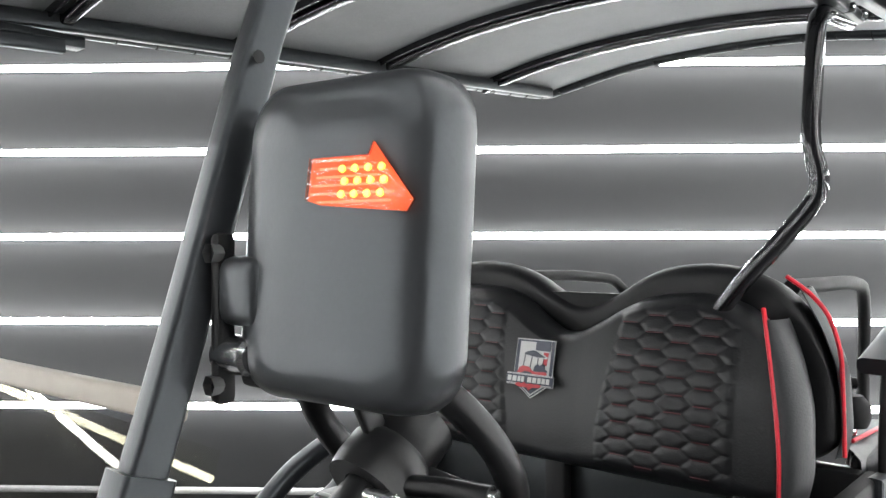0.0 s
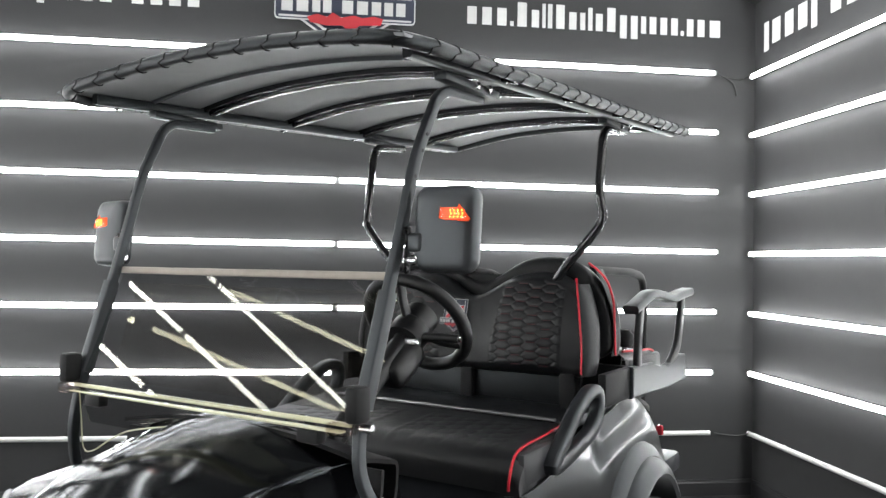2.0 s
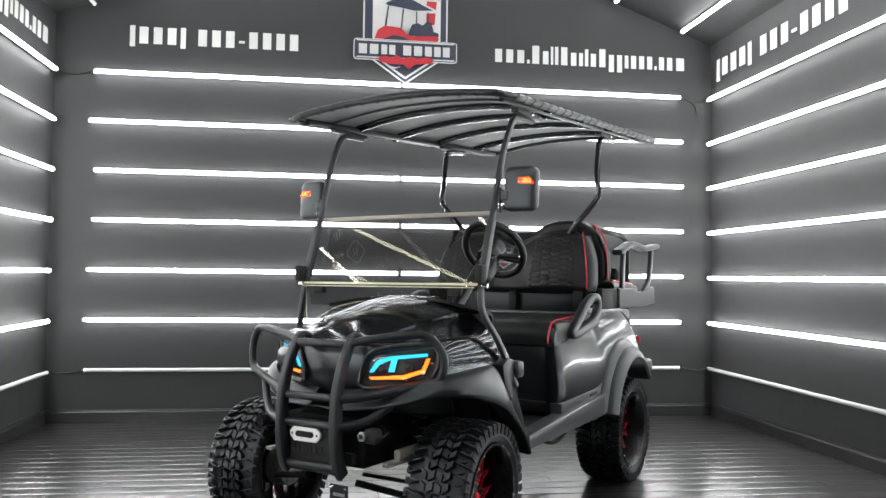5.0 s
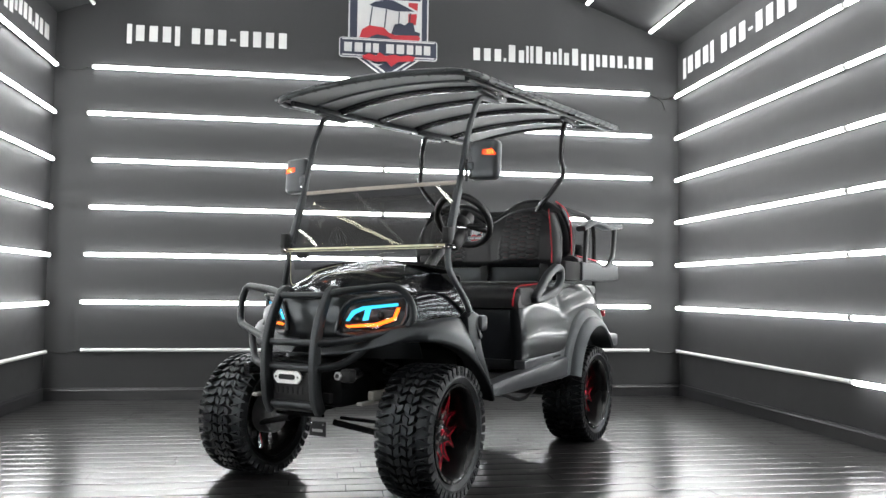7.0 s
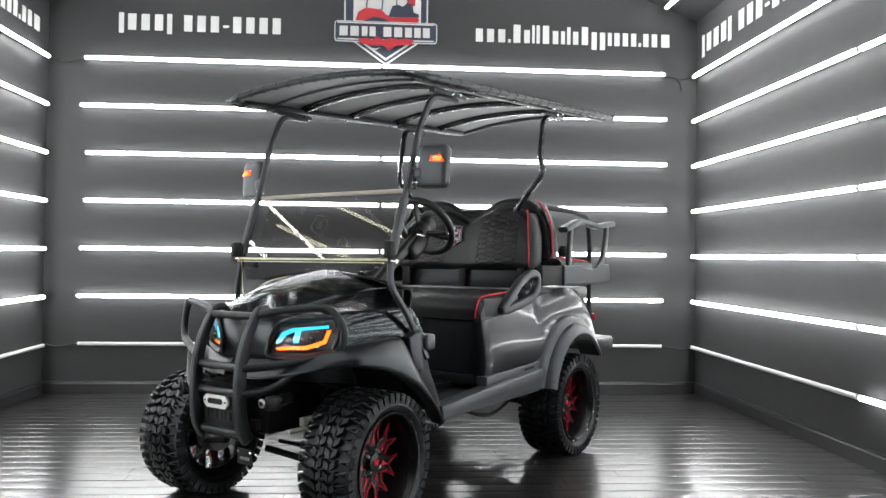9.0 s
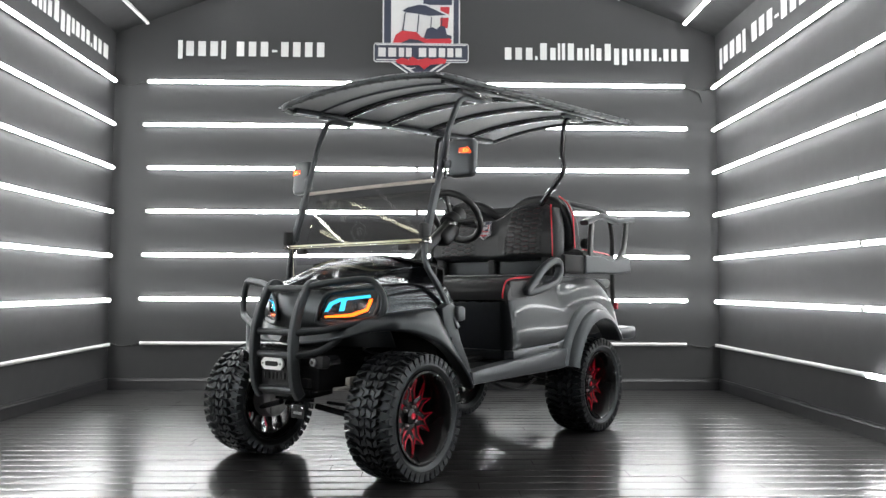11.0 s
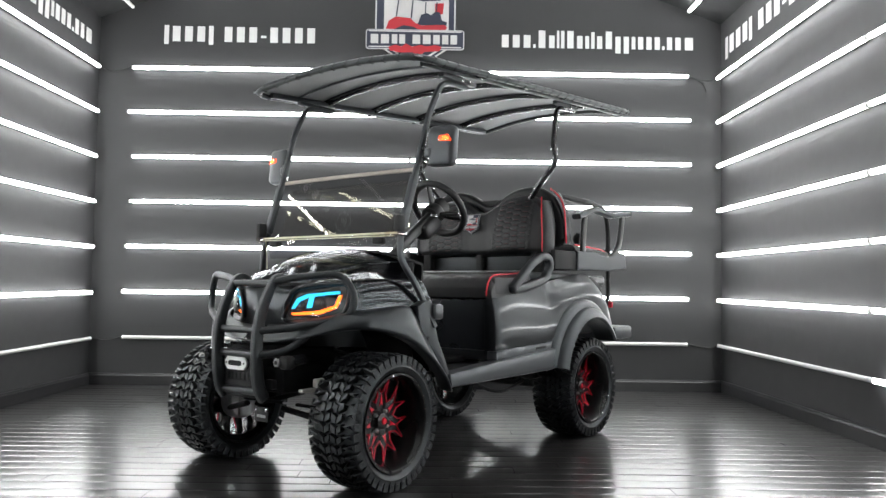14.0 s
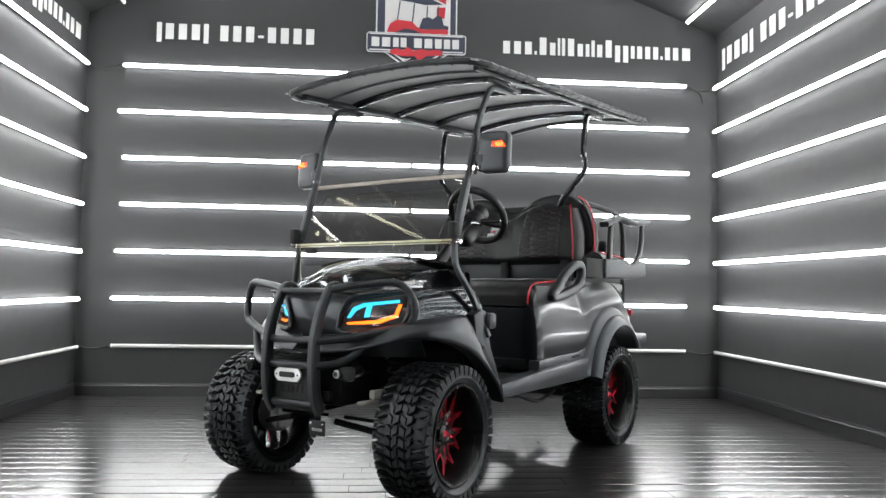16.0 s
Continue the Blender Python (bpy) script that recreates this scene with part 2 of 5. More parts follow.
def oblong(w, h, r, n=3):
    """A rectangle w by h with rounded corners, as a closed section."""
    out = []
    for cx, cy, a0 in ((w / 2 - r, h / 2 - r, 0), (-w / 2 + r, h / 2 - r, 90), (-w / 2 + r, -h / 2 + r, 180), (w / 2 - r, -h / 2 + r, 270)):
        for k in range(n + 1):
            a = radians(a0 + 90 * k / n)
            out.append((cx + r * math.cos(a), cy + r * math.sin(a)))
    return out


def pipe(points, r, bm=None, n=10, closed=False):
    return sweep(points, circle(r, n), closed, bm)


def slab(outline, depth, bevel=0.0, m=None, bm=None, segments=2):
    """A flat outline in x, y drawn out along z by depth, its rim bevelled."""
    tmp = bmesh.new()
    f = tmp.faces.new([tmp.verts.new((x, y, 0)) for x, y in outline])
    top = bmesh.ops.extrude_face_region(tmp, geom=[f])
    bmesh.ops.translate(tmp, vec=(0, 0, depth), verts=[v for v in top["geom"] if isinstance(v, bmesh.types.BMVert)])
    bmesh.ops.recalc_face_normals(tmp, faces=tmp.faces)
    if bevel:
        rim = [e for e in tmp.edges if abs(e.verts[0].co.z - e.verts[1].co.z) < 1e-6]
        bmesh.ops.bevel(tmp, geom=rim, offset=bevel, segments=segments, affect="EDGES", profile=0.5)
    if m is not None:
        bmesh.ops.transform(tmp, matrix=m, verts=tmp.verts)
    if bm is None:
        return tmp
    me = bpy.data.meshes.new("t")
    tmp.to_mesh(me)
    tmp.free()
    bm.from_mesh(me)
    bpy.data.meshes.remove(me)
    return bm


def skin(rows, thick=0.0, bm=None):
    """A sheet through rows of points; with a thickness it gets a second face and closed rims."""
    bm = bm or bmesh.new()
    rows = [[Vector(p) for p in r] for r in rows]
    n, m = len(rows), len(rows[0])

    def lay(grid, flip=False):
        vs = [[bm.verts.new(p) for p in r] for r in grid]
        for a, b in zip(vs, vs[1:]):
            for j in range(m - 1):
                q = (a[j], a[j + 1], b[j + 1], b[j])
                bm.faces.new(q[::-1] if flip else q)
        return vs

    top = lay(rows)
    if thick:
        under = []
        for i in range(n):
            r = []
            for j in range(m):
                du = rows[min(i + 1, n - 1)][j] - rows[max(i - 1, 0)][j]
                dv = rows[i][min(j + 1, m - 1)] - rows[i][max(j - 1, 0)]
                r.append(rows[i][j] + dv.cross(du).normalized() * thick)
            under.append(r)
        low = lay(under, True)
        rim = [(0, j) for j in range(m)] + [(i, m - 1) for i in range(1, n)] + [(n - 1, j) for j in range(m - 2, -1, -1)] + [(i, 0) for i in range(n - 2, 0, -1)]
        for (a, b), (c, d) in zip(rim, rim[1:] + rim[:1]):
            bm.faces.new((top[a][b], low[a][b], low[c][d], top[c][d]))
    return bm


def spin(profile, n=48, m=None, bm=None, closed=True):
    """A profile of (radius, y) turned about the y axis."""
    bm = bm or bmesh.new()
    rings = []
    for k in range(n):
        a = 2 * math.pi * k / n
        rings.append([bm.verts.new((r * math.cos(a), y, r * math.sin(a))) for r, y in profile])
    q = len(profile)
    for k in range(n):
        a, b = rings[k], rings[(k + 1) % n]
        for j in range(q if closed else q - 1):
            bm.faces.new((a[j], a[(j + 1) % q], b[(j + 1) % q], b[j]))
    if m is not None:
        bmesh.ops.transform(bm, matrix=m, verts=bm.verts)
    return bm


def lerp_rows(stations, steps):
    """Dense rows between sparse stations, smooth both ways."""
    cols = [curve(c, steps) for c in zip(*stations)]
    return [curve(r, 4) for r in zip(*cols)]

# ---------------------------------------------------------------- the room
XL, XR, YB, YF, HW = -2.95, 2.34, 3.53, -4.6, 3.13
XM = (XL + XR) / 2
HP = HW + (XR - XM) * 0.38
T = 0.12


def setting(name, bm, mat, label, category):
    return tagged(link(name, bm, mat, smooth=False), label, category, kind="structure")


def gable_wall(name, y, side):
    m = Matrix(((1, 0, 0, 0), (0, 0, 1, y if side > 0 else y - T), (0, 1, 0, 0), (0, 0, 0, 1)))
    bm = slab([(XL - T, -0.03), (XR + T, -0.03), (XR + T, HW), (XM, HP + T * 0.38), (XL - T, HW)], T, m=m)
    return setting(name, bm, WALL, "charcoal painted gable wall lined with light tubes", "wall")


wall_north = gable_wall("wall_north", YB, 1)
wall_south = gable_wall("wall_south", YF, -1)
wall_east = setting("wall_east", box((T, YB - YF, HW + 0.03), (XR + T / 2, (YB + YF) / 2, (HW - 0.03) / 2)), WALL, "charcoal painted side wall lined with light tubes", "wall")
wall_west = setting("wall_west", box((T, YB - YF, HW + 0.03), (XL - T / 2, (YB + YF) / 2, (HW - 0.03) / 2)), WALL, "charcoal painted side wall lined with light tubes", "wall")


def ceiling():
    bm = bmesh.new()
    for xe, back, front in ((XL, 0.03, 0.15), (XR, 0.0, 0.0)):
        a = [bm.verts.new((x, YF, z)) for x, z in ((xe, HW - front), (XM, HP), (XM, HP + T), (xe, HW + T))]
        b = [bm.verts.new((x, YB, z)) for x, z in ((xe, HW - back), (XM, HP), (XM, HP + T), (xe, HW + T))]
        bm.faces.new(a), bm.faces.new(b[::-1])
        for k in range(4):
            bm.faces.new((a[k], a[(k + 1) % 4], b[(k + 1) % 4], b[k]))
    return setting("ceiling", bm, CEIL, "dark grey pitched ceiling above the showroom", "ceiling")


ceiling()


def baseboard(name, p, q, inward):
    """A moulded board along a wall's foot."""
    prof = [(0, 0), (0.016, 0), (0.016, 0.078), (0.012, 0.086), (0.009, 0.098), (0, 0.098)]
    d = Vector(inward)
    bm = bmesh.new()
    a = [bm.verts.new(Vector(p) + d * x + Vector((0, 0, z))) for x, z in prof]
    b = [bm.verts.new(Vector(q) + d * x + Vector((0, 0, z))) for x, z in prof]
    bm.faces.new(a), bm.faces.new(b[::-1])
    for k in range(6):
        bm.faces.new((a[k], a[(k + 1) % 6], b[(k + 1) % 6], b[k]))
    return setting(name, bm, BASE, "charcoal painted moulded baseboard at the wall's foot", "baseboard")


baseboard("baseboard_north", (XL, YB, 0), (XR, YB, 0), (0, -1, 0))
baseboard("baseboard_south", (XL, YF, 0), (XR, YF, 0), (0, 1, 0))
baseboard("baseboard_east", (XR, YF + 0.017, 0), (XR, YB - 0.017, 0), (-1, 0, 0))
baseboard("baseboard_west", (XL, YF + 0.017, 0), (XL, YB - 0.017, 0), (1, 0, 0))

# ---------------------------------------------------------------- light tubes
TUBE_R, TUBE_L = 0.0145, 2.335


def light_tube(lit=True, length=TUBE_L, at=None):
    """A linear tube lamp along x: lens, two end caps, two wall clips and a back channel. The wall is at +y."""
    root = empty("light_tube", at)
    h = length / 2
    bm = bmesh.new()
    sweep([(-h + 0.012, 0, 0), (h - 0.012, 0, 0)], circle(TUBE_R, 14), bm=bm)
    part("lens", bm, TUBE if lit else TUBE_OFF, root)
    for s in (-1, 1):
        bm = sweep([(s * (h - 0.014), 0, 0), (s * (h - 0.003), 0, 0), (s * h, 0, 0)], oblong(0.029, 0.029, 0.012))
        part("end_cap", bm, CAP, root)
        part("clip", box((0.018, 0.03, 0.012), (s * (h - 0.35), TUBE_R + 0.011, 0), 0.002), CAP, root)
    part("channel", box((length - 0.05, 0.008, 0.02), (0, TUBE_R + 0.002, 0), 0.002), CAP, root)
    tagged(root, "slim white tube lamp, glowing, clipped to the wall" if lit else "slim white tube lamp, switched off, clipped to the wall", "light tube", "light tubes")
    return root


ROW_Z = [2.662 - k * 0.3772 for k in range(7)]
lit_one, off_one = light_tube(), light_tube(False)
used = {True: False, False: False}


def place_tube(lit, m):
    src = lit_one if lit else off_one
    if used[lit]:
        return copy_thing(src, m)
    used[lit] = True
    src.matrix_basis = m
    return src


OFF = 0.042
left_shift = [-0.008, -0.035, 0.012, 0.006, -0.02, -0.035, -0.015]
right_shift = [0.014, 0.032, 0.036, 0.036, 0.033, 0.012, -0.005]
for k, z in enumerate(ROW_Z):
    lit = k < 6
    for s, end in ((-1, left_shift[k]), (1, right_shift[k])):
        length = TUBE_L + 0.004 + s * end
        light_tube(lit, length, pose(XM + s * (length / 2 + 0.003), YB - OFF, z))
    for j in range(3):
        run = TUBE_L / 2 + j * (TUBE_L + 0.016)
        place_tube(k < 6 or j > 0, pose(XR - OFF, YB - 0.03 - run, z - 0.008 - 0.009 * run, 0.5, 0, 0) @ pose(0, 0, 0, 0, 0, -90))
        place_tube(k < 6 or j > 0, pose(XL + OFF, YB - 0.09 - run, z - 0.011 - 0.0115 * run, 0.66, 0, 0) @ pose(0, 0, 0, 0, 0, 90))
for d in (0.29, 0.87, 1.45, 2.03):
    for j in range(3):
        run = TUBE_L / 2 + j * (TUBE_L + 0.016)
        y = YB - 0.1 - run
        for xe, s, back, fall in ((XR, -1, 0.0, 0.0), (XL, 1, 0.03, 0.0148)):
            low = (back + fall * run) * (1 - d / (XM - XL))
            slope = math.atan(0.38 + low / (XM - XL))
            m = Matrix.Translation((xe + s * d + s * 0.014, y, HW + 0.38 * d - low - 0.037)) @ Matrix.Rotation(-s * slope, 4, "Y") @ pose(0, 0, 0, 0, 0, 90) @ pose(0, 0, 0, 90)
            # the lowest row along the west eave is switched off
            place_tube(s < 0 or d > 0.5, m)


def cable(points, label):
    return tagged(link("cable", pipe(curve(points), 0.005, n=6), CABLE), label, "cable", "link cables")


for z, sag in ((ROW_Z[0], 0.02), (ROW_Z[6], 0.02)):
    cable([(XR - 0.28, YB - 0.035, z), (XR - 0.19, YB - 0.012, z - sag), (XR - 0.1, YB - 0.02, z - sag * 1.2), (XR - 0.045, YB - 0.058, z)], "thin black cable linking two wall tubes round the corner")
    cable([(XL + 0.27, YB - 0.035, z), (XL + 0.19, YB - 0.012, z - sag), (XL + 0.1, YB - 0.02, z - sag * 1.2), (XL + 0.045, YB - 0.058, z)], "thin black cable linking two wall tubes round the corner")
cable([(XR - 0.2, YB - 0.012, ROW_Z[0] - 0.022), (XR - 0.15, YB - 0.01, ROW_Z[0] - 0.06), (XR - 0.13, YB - 0.01, ROW_Z[0] - 0.13)], "short loose end of black cable hanging on the wall")


# ---------------------------------------------------------------- wall signs
def bars(name, groups, length, height, m, mat, label):
    """Raised lettering reduced to upright bars: one list of relative widths a group, None for a gap."""
    root = empty(name, m)
    total = sum(g[0] for g in groups)
    x = 0.0
    for w, lo, hi in groups:
        wide = w / total * length
        if hi > lo:
            part("bar", box((wide * 0.62, height * (hi - lo), 0.004), (x + wide / 2, height * (lo + hi) / 2, 0.003), 0.001, segments=1), mat, root)
        x += wide
    return tagged(root, label, "wall sign", "wall signs")


NUM = [(0.6, -0.2, 1.05)] + [(1, 0, 1)] * 3 + [(0.6, -0.2, 1.05), (0.6, 0, 0)] + [(1, 0, 1)] * 3 + [(0.7, 0.3, 0.45)] + [(1, 0, 1)] * 4
WEB = [(1.25, 0, 0.72)] * 3 + [(0.45, 0, 0.2), (1.25, 0, 1), (1, 0, 0.72), (0.45, 0, 1), (0.6, 0, 1), (1.15, 0, 1), (1, 0, 0.72), (0.7, 0, 0.72), (0.6, 0, 0.95), (0.95, 0, 0.72),
       (1.15, 0, 1), (0.95, -0.25, 0.72), (0.95, -0.25, 0.72), (0.7, 0, 0.72), (0.95, 0, 0.72), (0.95, 0, 0.72), (0.95, 0, 0.72), (0.45, 0, 0.2), (0.95, 0, 0.72), (1, 0, 0.72), (1.5, 0, 0.72)]
onto_back = lambda x, z: Matrix(((1, 0, 0, x), (0, 0, -1, YB), (0, 1, 0, z), (0, 0, 0, 1)))
onto_right = lambda y, z: Matrix(((0, 0, -1, XR), (-1, 0, 0, y), (0, 1, 0, z), (0, 0, 0, 1)))
onto_left = lambda y, z: Matrix(((0, 0, 1, XL), (1, 0, 0, y), (0, 1, 0, z), (0, 0, 0, 1)))
bars("wall_lettering", NUM, 1.31, 0.13, onto_back(-2.42, 2.905), SIGN_WHITE, "white raised lettering bars on the charcoal end wall")
bars("wall_lettering", WEB, 1.675, 0.15, onto_back(0.445, 2.9), SIGN_WHITE, "long row of white raised lettering bars on the end wall")
bars("wall_lettering", NUM, 1.75, 0.145, onto_right(3.43, 2.82), SIGN_WHITE, "white raised lettering bars on the charcoal side wall")
bars("wall_lettering", WEB, 2.2, 0.16, onto_left(3.38 - 2.2, 2.815), SIGN_WHITE, "long row of white raised lettering bars on the side wall")


def emblem(name, scale, m, label, parent=None, thick=0.004):
    """A shield-shaped emblem in layered plain shapes; its banner is one unit wide."""
    root = empty(name, m @ Matrix.Scale(scale, 4), parent)
    t = thick / scale

    def layer(piece, outline, level, mat):
        part(piece, slab(outline, t * 0.9, m=Matrix.Translation((0, 0, t * level))), mat, root, smooth=False)

    shield = [(-0.41, 0.62), (0.41, 0.62), (0.41, 0.0), (0.40, -0.14), (0, -0.42), (-0.40, -0.14), (-0.41, 0.0)]
    inset = lambda k: [(x * k, (y - 0.1) * k + 0.1) for x, y in shield]
    layer("border", shield, 0, SIGN_WHITE)
    layer("field", inset(0.965), 1, SIGN_NAVY)
    layer("inner_line", [(-0.30, -0.165), (0, -0.375), (0.30, -0.165), (0.27, -0.165), (0, -0.352), (-0.27, -0.165)], 2, SIGN_WHITE)
    layer("panel", [(-0.32, 0.57), (0.34, 0.57), (0.34, 0.0), (-0.32, 0.0)], 2, SIGN_WHITE)
    layer("panel_stripe", [(0.02, 0.57), (0.325, 0.57), (0.325, 0.42), (0.02, 0.42)], 3, SIGN_NAVY)
    layer("panel_stripe", [(0.20, 0.40), (0.30, 0.40), (0.28, 0.17), (0.20, 0.17)], 3, SIGN_RED)
    # the little cart: canopy on posts, seats, body
    layer("canopy_edge", [(-0.23, 0.355), (-0.15, 0.40), (-0.02, 0.435), (0.06, 0.425), (0.29, 0.315), (0.29, 0.285), (0.10, 0.275), (-0.10, 0.30), (-0.21, 0.325)], 4, SIGN_WHITE)
    layer("canopy", [(-0.20, 0.352), (-0.14, 0.388), (-0.02, 0.418), (0.05, 0.408), (0.26, 0.308), (0.08, 0.298), (-0.06, 0.322), (-0.17, 0.335)], 5, SIGN_NAVY)
    layer("post", [(-0.20, 0.14), (-0.188, 0.14), (-0.165, 0.33), (-0.177, 0.33)], 5, SIGN_NAVY)
    layer("post", [(-0.05, 0.12), (-0.037, 0.12), (-0.02, 0.31), (-0.033, 0.31)], 5, SIGN_NAVY)
    layer("post", [(0.095, 0.17), (0.106, 0.17), (0.111, 0.29), (0.10, 0.29)], 5, SIGN_NAVY)
    layer("post", [(0.205, 0.17), (0.216, 0.17), (0.224, 0.29), (0.213, 0.29)], 5, SIGN_NAVY)
    layer("seat", [(0.02, 0.05), (0.06, 0.16), (0.12, 0.175), (0.16, 0.155), (0.20, 0.19), (0.25, 0.185), (0.27, 0.10), (0.32, 0.085), (0.32, 0.05)], 5, SIGN_NAVY)
    layer("body", [(-0.30, 0.005), (-0.27, 0.09), (-0.20, 0.135), (-0.05, 0.12), (0.0, 0.07), (0.06, 0.045), (0.30, 0.055), (0.325, 0.03), (0.31, 0.0)], 6, SIGN_RED)
    layer("body_shadow", [(-0.22, 0.0), (-0.12, 0.045), (-0.02, 0.03), (0.04, 0.0)], 7, SIGN_NAVY)
    plaque = lambda w, h, r: [(x, y - 0.105) for x, y in oblong(w, h, r, 3)]
    layer("banner_rim", plaque(1.0, 0.205, 0.03), 8, SIGN_WHITE)
    layer("banner_gap", plaque(0.982, 0.187, 0.024), 9, SIGN_NAVY)
    for y in (-0.028, -0.190):
        layer("banner_line", [(-0.47, y), (0.47, y), (0.47, y + 0.012), (-0.47, y + 0.012)], 10, SIGN_WHITE)
    x = -0.45
    for w in (0.105, 0.11, 0.075, 0.08, 0, 0.105, 0.105, 0.09, 0.085, 0.09):
        if w:
            layer("bar", [(x, -0.058), (x + w * 0.74, -0.058), (x + w * 0.74, -0.152), (x, -0.152)], 11, SIGN_WHITE)
        x += w or 0.055
    layer("ribbon", [(-0.27, -0.19), (-0.20, -0.165), (-0.13, -0.185), (-0.09, -0.15), (-0.03, -0.185), (0.06, -0.165), (0.12, -0.18), (0.20, -0.165), (0.27, -0.18), (0.25, -0.225), (0.10, -0.235), (0.03, -0.29), (-0.02, -0.24), (-0.14, -0.245), (-0.25, -0.225)], 12, SIGN_RED)
    layer("ribbon_tail", [(-0.18, -0.258), (-0.10, -0.275), (-0.05, -0.262), (-0.10, -0.288)], 12, SIGN_WHITE)
    return tagged(root, label, "emblem") if parent is None else root


for y in (0.95, 0.55):
    icon = empty("wall_icon", onto_left(y, 2.87))
    part("plate", slab(oblong(0.2, 0.2, 0.05, 5), 0.003, 0, Matrix.Translation((0, 0, 0.001))), SIGN_GREY, icon)
    part("inner_plate", slab(oblong(0.155, 0.155, 0.035, 5), 0.003, 0, Matrix.Translation((0, 0, 0.003))), SIGN_BLACK, icon)
    part("disc", slab(circle(0.045, 20), 0.003, 0, Matrix.Translation((0, 0, 0.005))), SIGN_GREY, icon)
    tagged(icon, "grey rounded-square sign on the charcoal side wall", "wall sign", "wall icons")


emblem("wall_emblem", 0.835, onto_back(-0.277, 3.03), "shield-shaped emblem in navy, white and red on the end wall")

# ---------------------------------------------------------------- the golf cart: x forward from the rear axle, y to its left, z up
cart = tagged(empty("golf_cart", pose(0.4216, 1.9283, 0, 0, 0, 230.8)), "lifted black golf cart with red-piped seats and knobbly tyres", "golf cart")
AXLE_F, AXLE_R, WHEEL_Z = 1.798, 0.10, 0.279
both = (1, -1)


def mirrored(points, s):
    return [(x, y * s, z) for x, y, z in points]


# ---- wheels
def tyre_mesh():
    R, W = 0.278, 0.122
    prof = [(0.203, 0.098), (0.211, 0.112), (0.230, 0.121), (0.248, 0.116), (0.256, 0.104), (0.259, 0.055), (0.260, 0),
            (0.259, -0.055), (0.256, -0.104), (0.248, -0.116), (0.230, -0.121), (0.211, -0.112), (0.203, -0.098)]
    bm = spin(prof, 60)
    n = 42

    def lug(corners, a0, r0, r1, taper=0.84):
        """A block on the tread: its corners as (along in radians, across)."""
        ca = sum(a for a, _ in corners) / len(corners)
        cy = sum(y for _, y in corners) / len(corners)
        lo, hi = [], []
        for a, y in corners:
            drop = 0.013 * (abs(y) / W) ** 3
            for lst, r, k in ((lo, r0, 1.0), (hi, r1, taper)):
                aa, yy = ca + (a - ca) * k + a0, cy + (y - cy) * k
                lst.append(bm.verts.new(((r - drop) * math.cos(aa), yy, (r - drop) * math.sin(aa))))
        bm.faces.new(hi)
        for i in range(len(lo)):
            j = (i + 1) % len(lo)
            bm.faces.new((lo[i], lo[j], hi[j], hi[i]))

    step = 2 * math.pi / n
    for k in range(n):
        a0 = k * step
        for s in both:
            sh = 0.5 * step if s < 0 else 0
            lug([(0.06 * step, 0.002 * s), (0.76 * step, 0.002 * s), (0.36 * step, 0.030 * s), (-0.34 * step, 0.030 * s)], a0, 0.250, 0.2835, 0.88)
            lug([(-0.31 * step, 0.0335 * s), (0.33 * step, 0.0335 * s), (0.78 * step, 0.058 * s), (0.14 * step, 0.058 * s)], a0, 0.250, 0.2835, 0.88)
            # hollow three-cornered shoulder lug
            tri = [(0.57 * step, 0.061 * s), (0.95 * step, 0.121 * s), (0.19 * step, 0.121 * s)]
            mid = (0.57 * step, 0.1015 * s)
            inner = [(mid[0] + (a - mid[0]) * 0.45, mid[1] + (y - mid[1]) * 0.45) for a, y in tri]
            for i in range(3):
                j = (i + 1) % 3
                lug([tri[i], tri[j], inner[j], inner[i]], a0, 0.25, 0.2875, 0.93)
            # sidewall end of the shoulder lug
            b = a0 + 0.57 * step
            vs = [((0.270, 0.1185), -0.3), ((0.270, 0.1185), 0.3), ((0.25, 0.1235), 0.14), ((0.25, 0.1235), -0.14)]
            top = [bm.verts.new((r * math.cos(b + q * step), y * s, r * math.sin(b + q * step))) for (r, y), q in vs]
            low = [bm.verts.new((r * math.cos(b + q * step), (y - 0.02) * s, r * math.sin(b + q * step))) for (r, y), q in vs]
            bm.faces.new(top)
            for i in range(4):
                bm.faces.new((low[i], low[(i + 1) % 4], top[(i + 1) % 4], top[i]))
    return bm


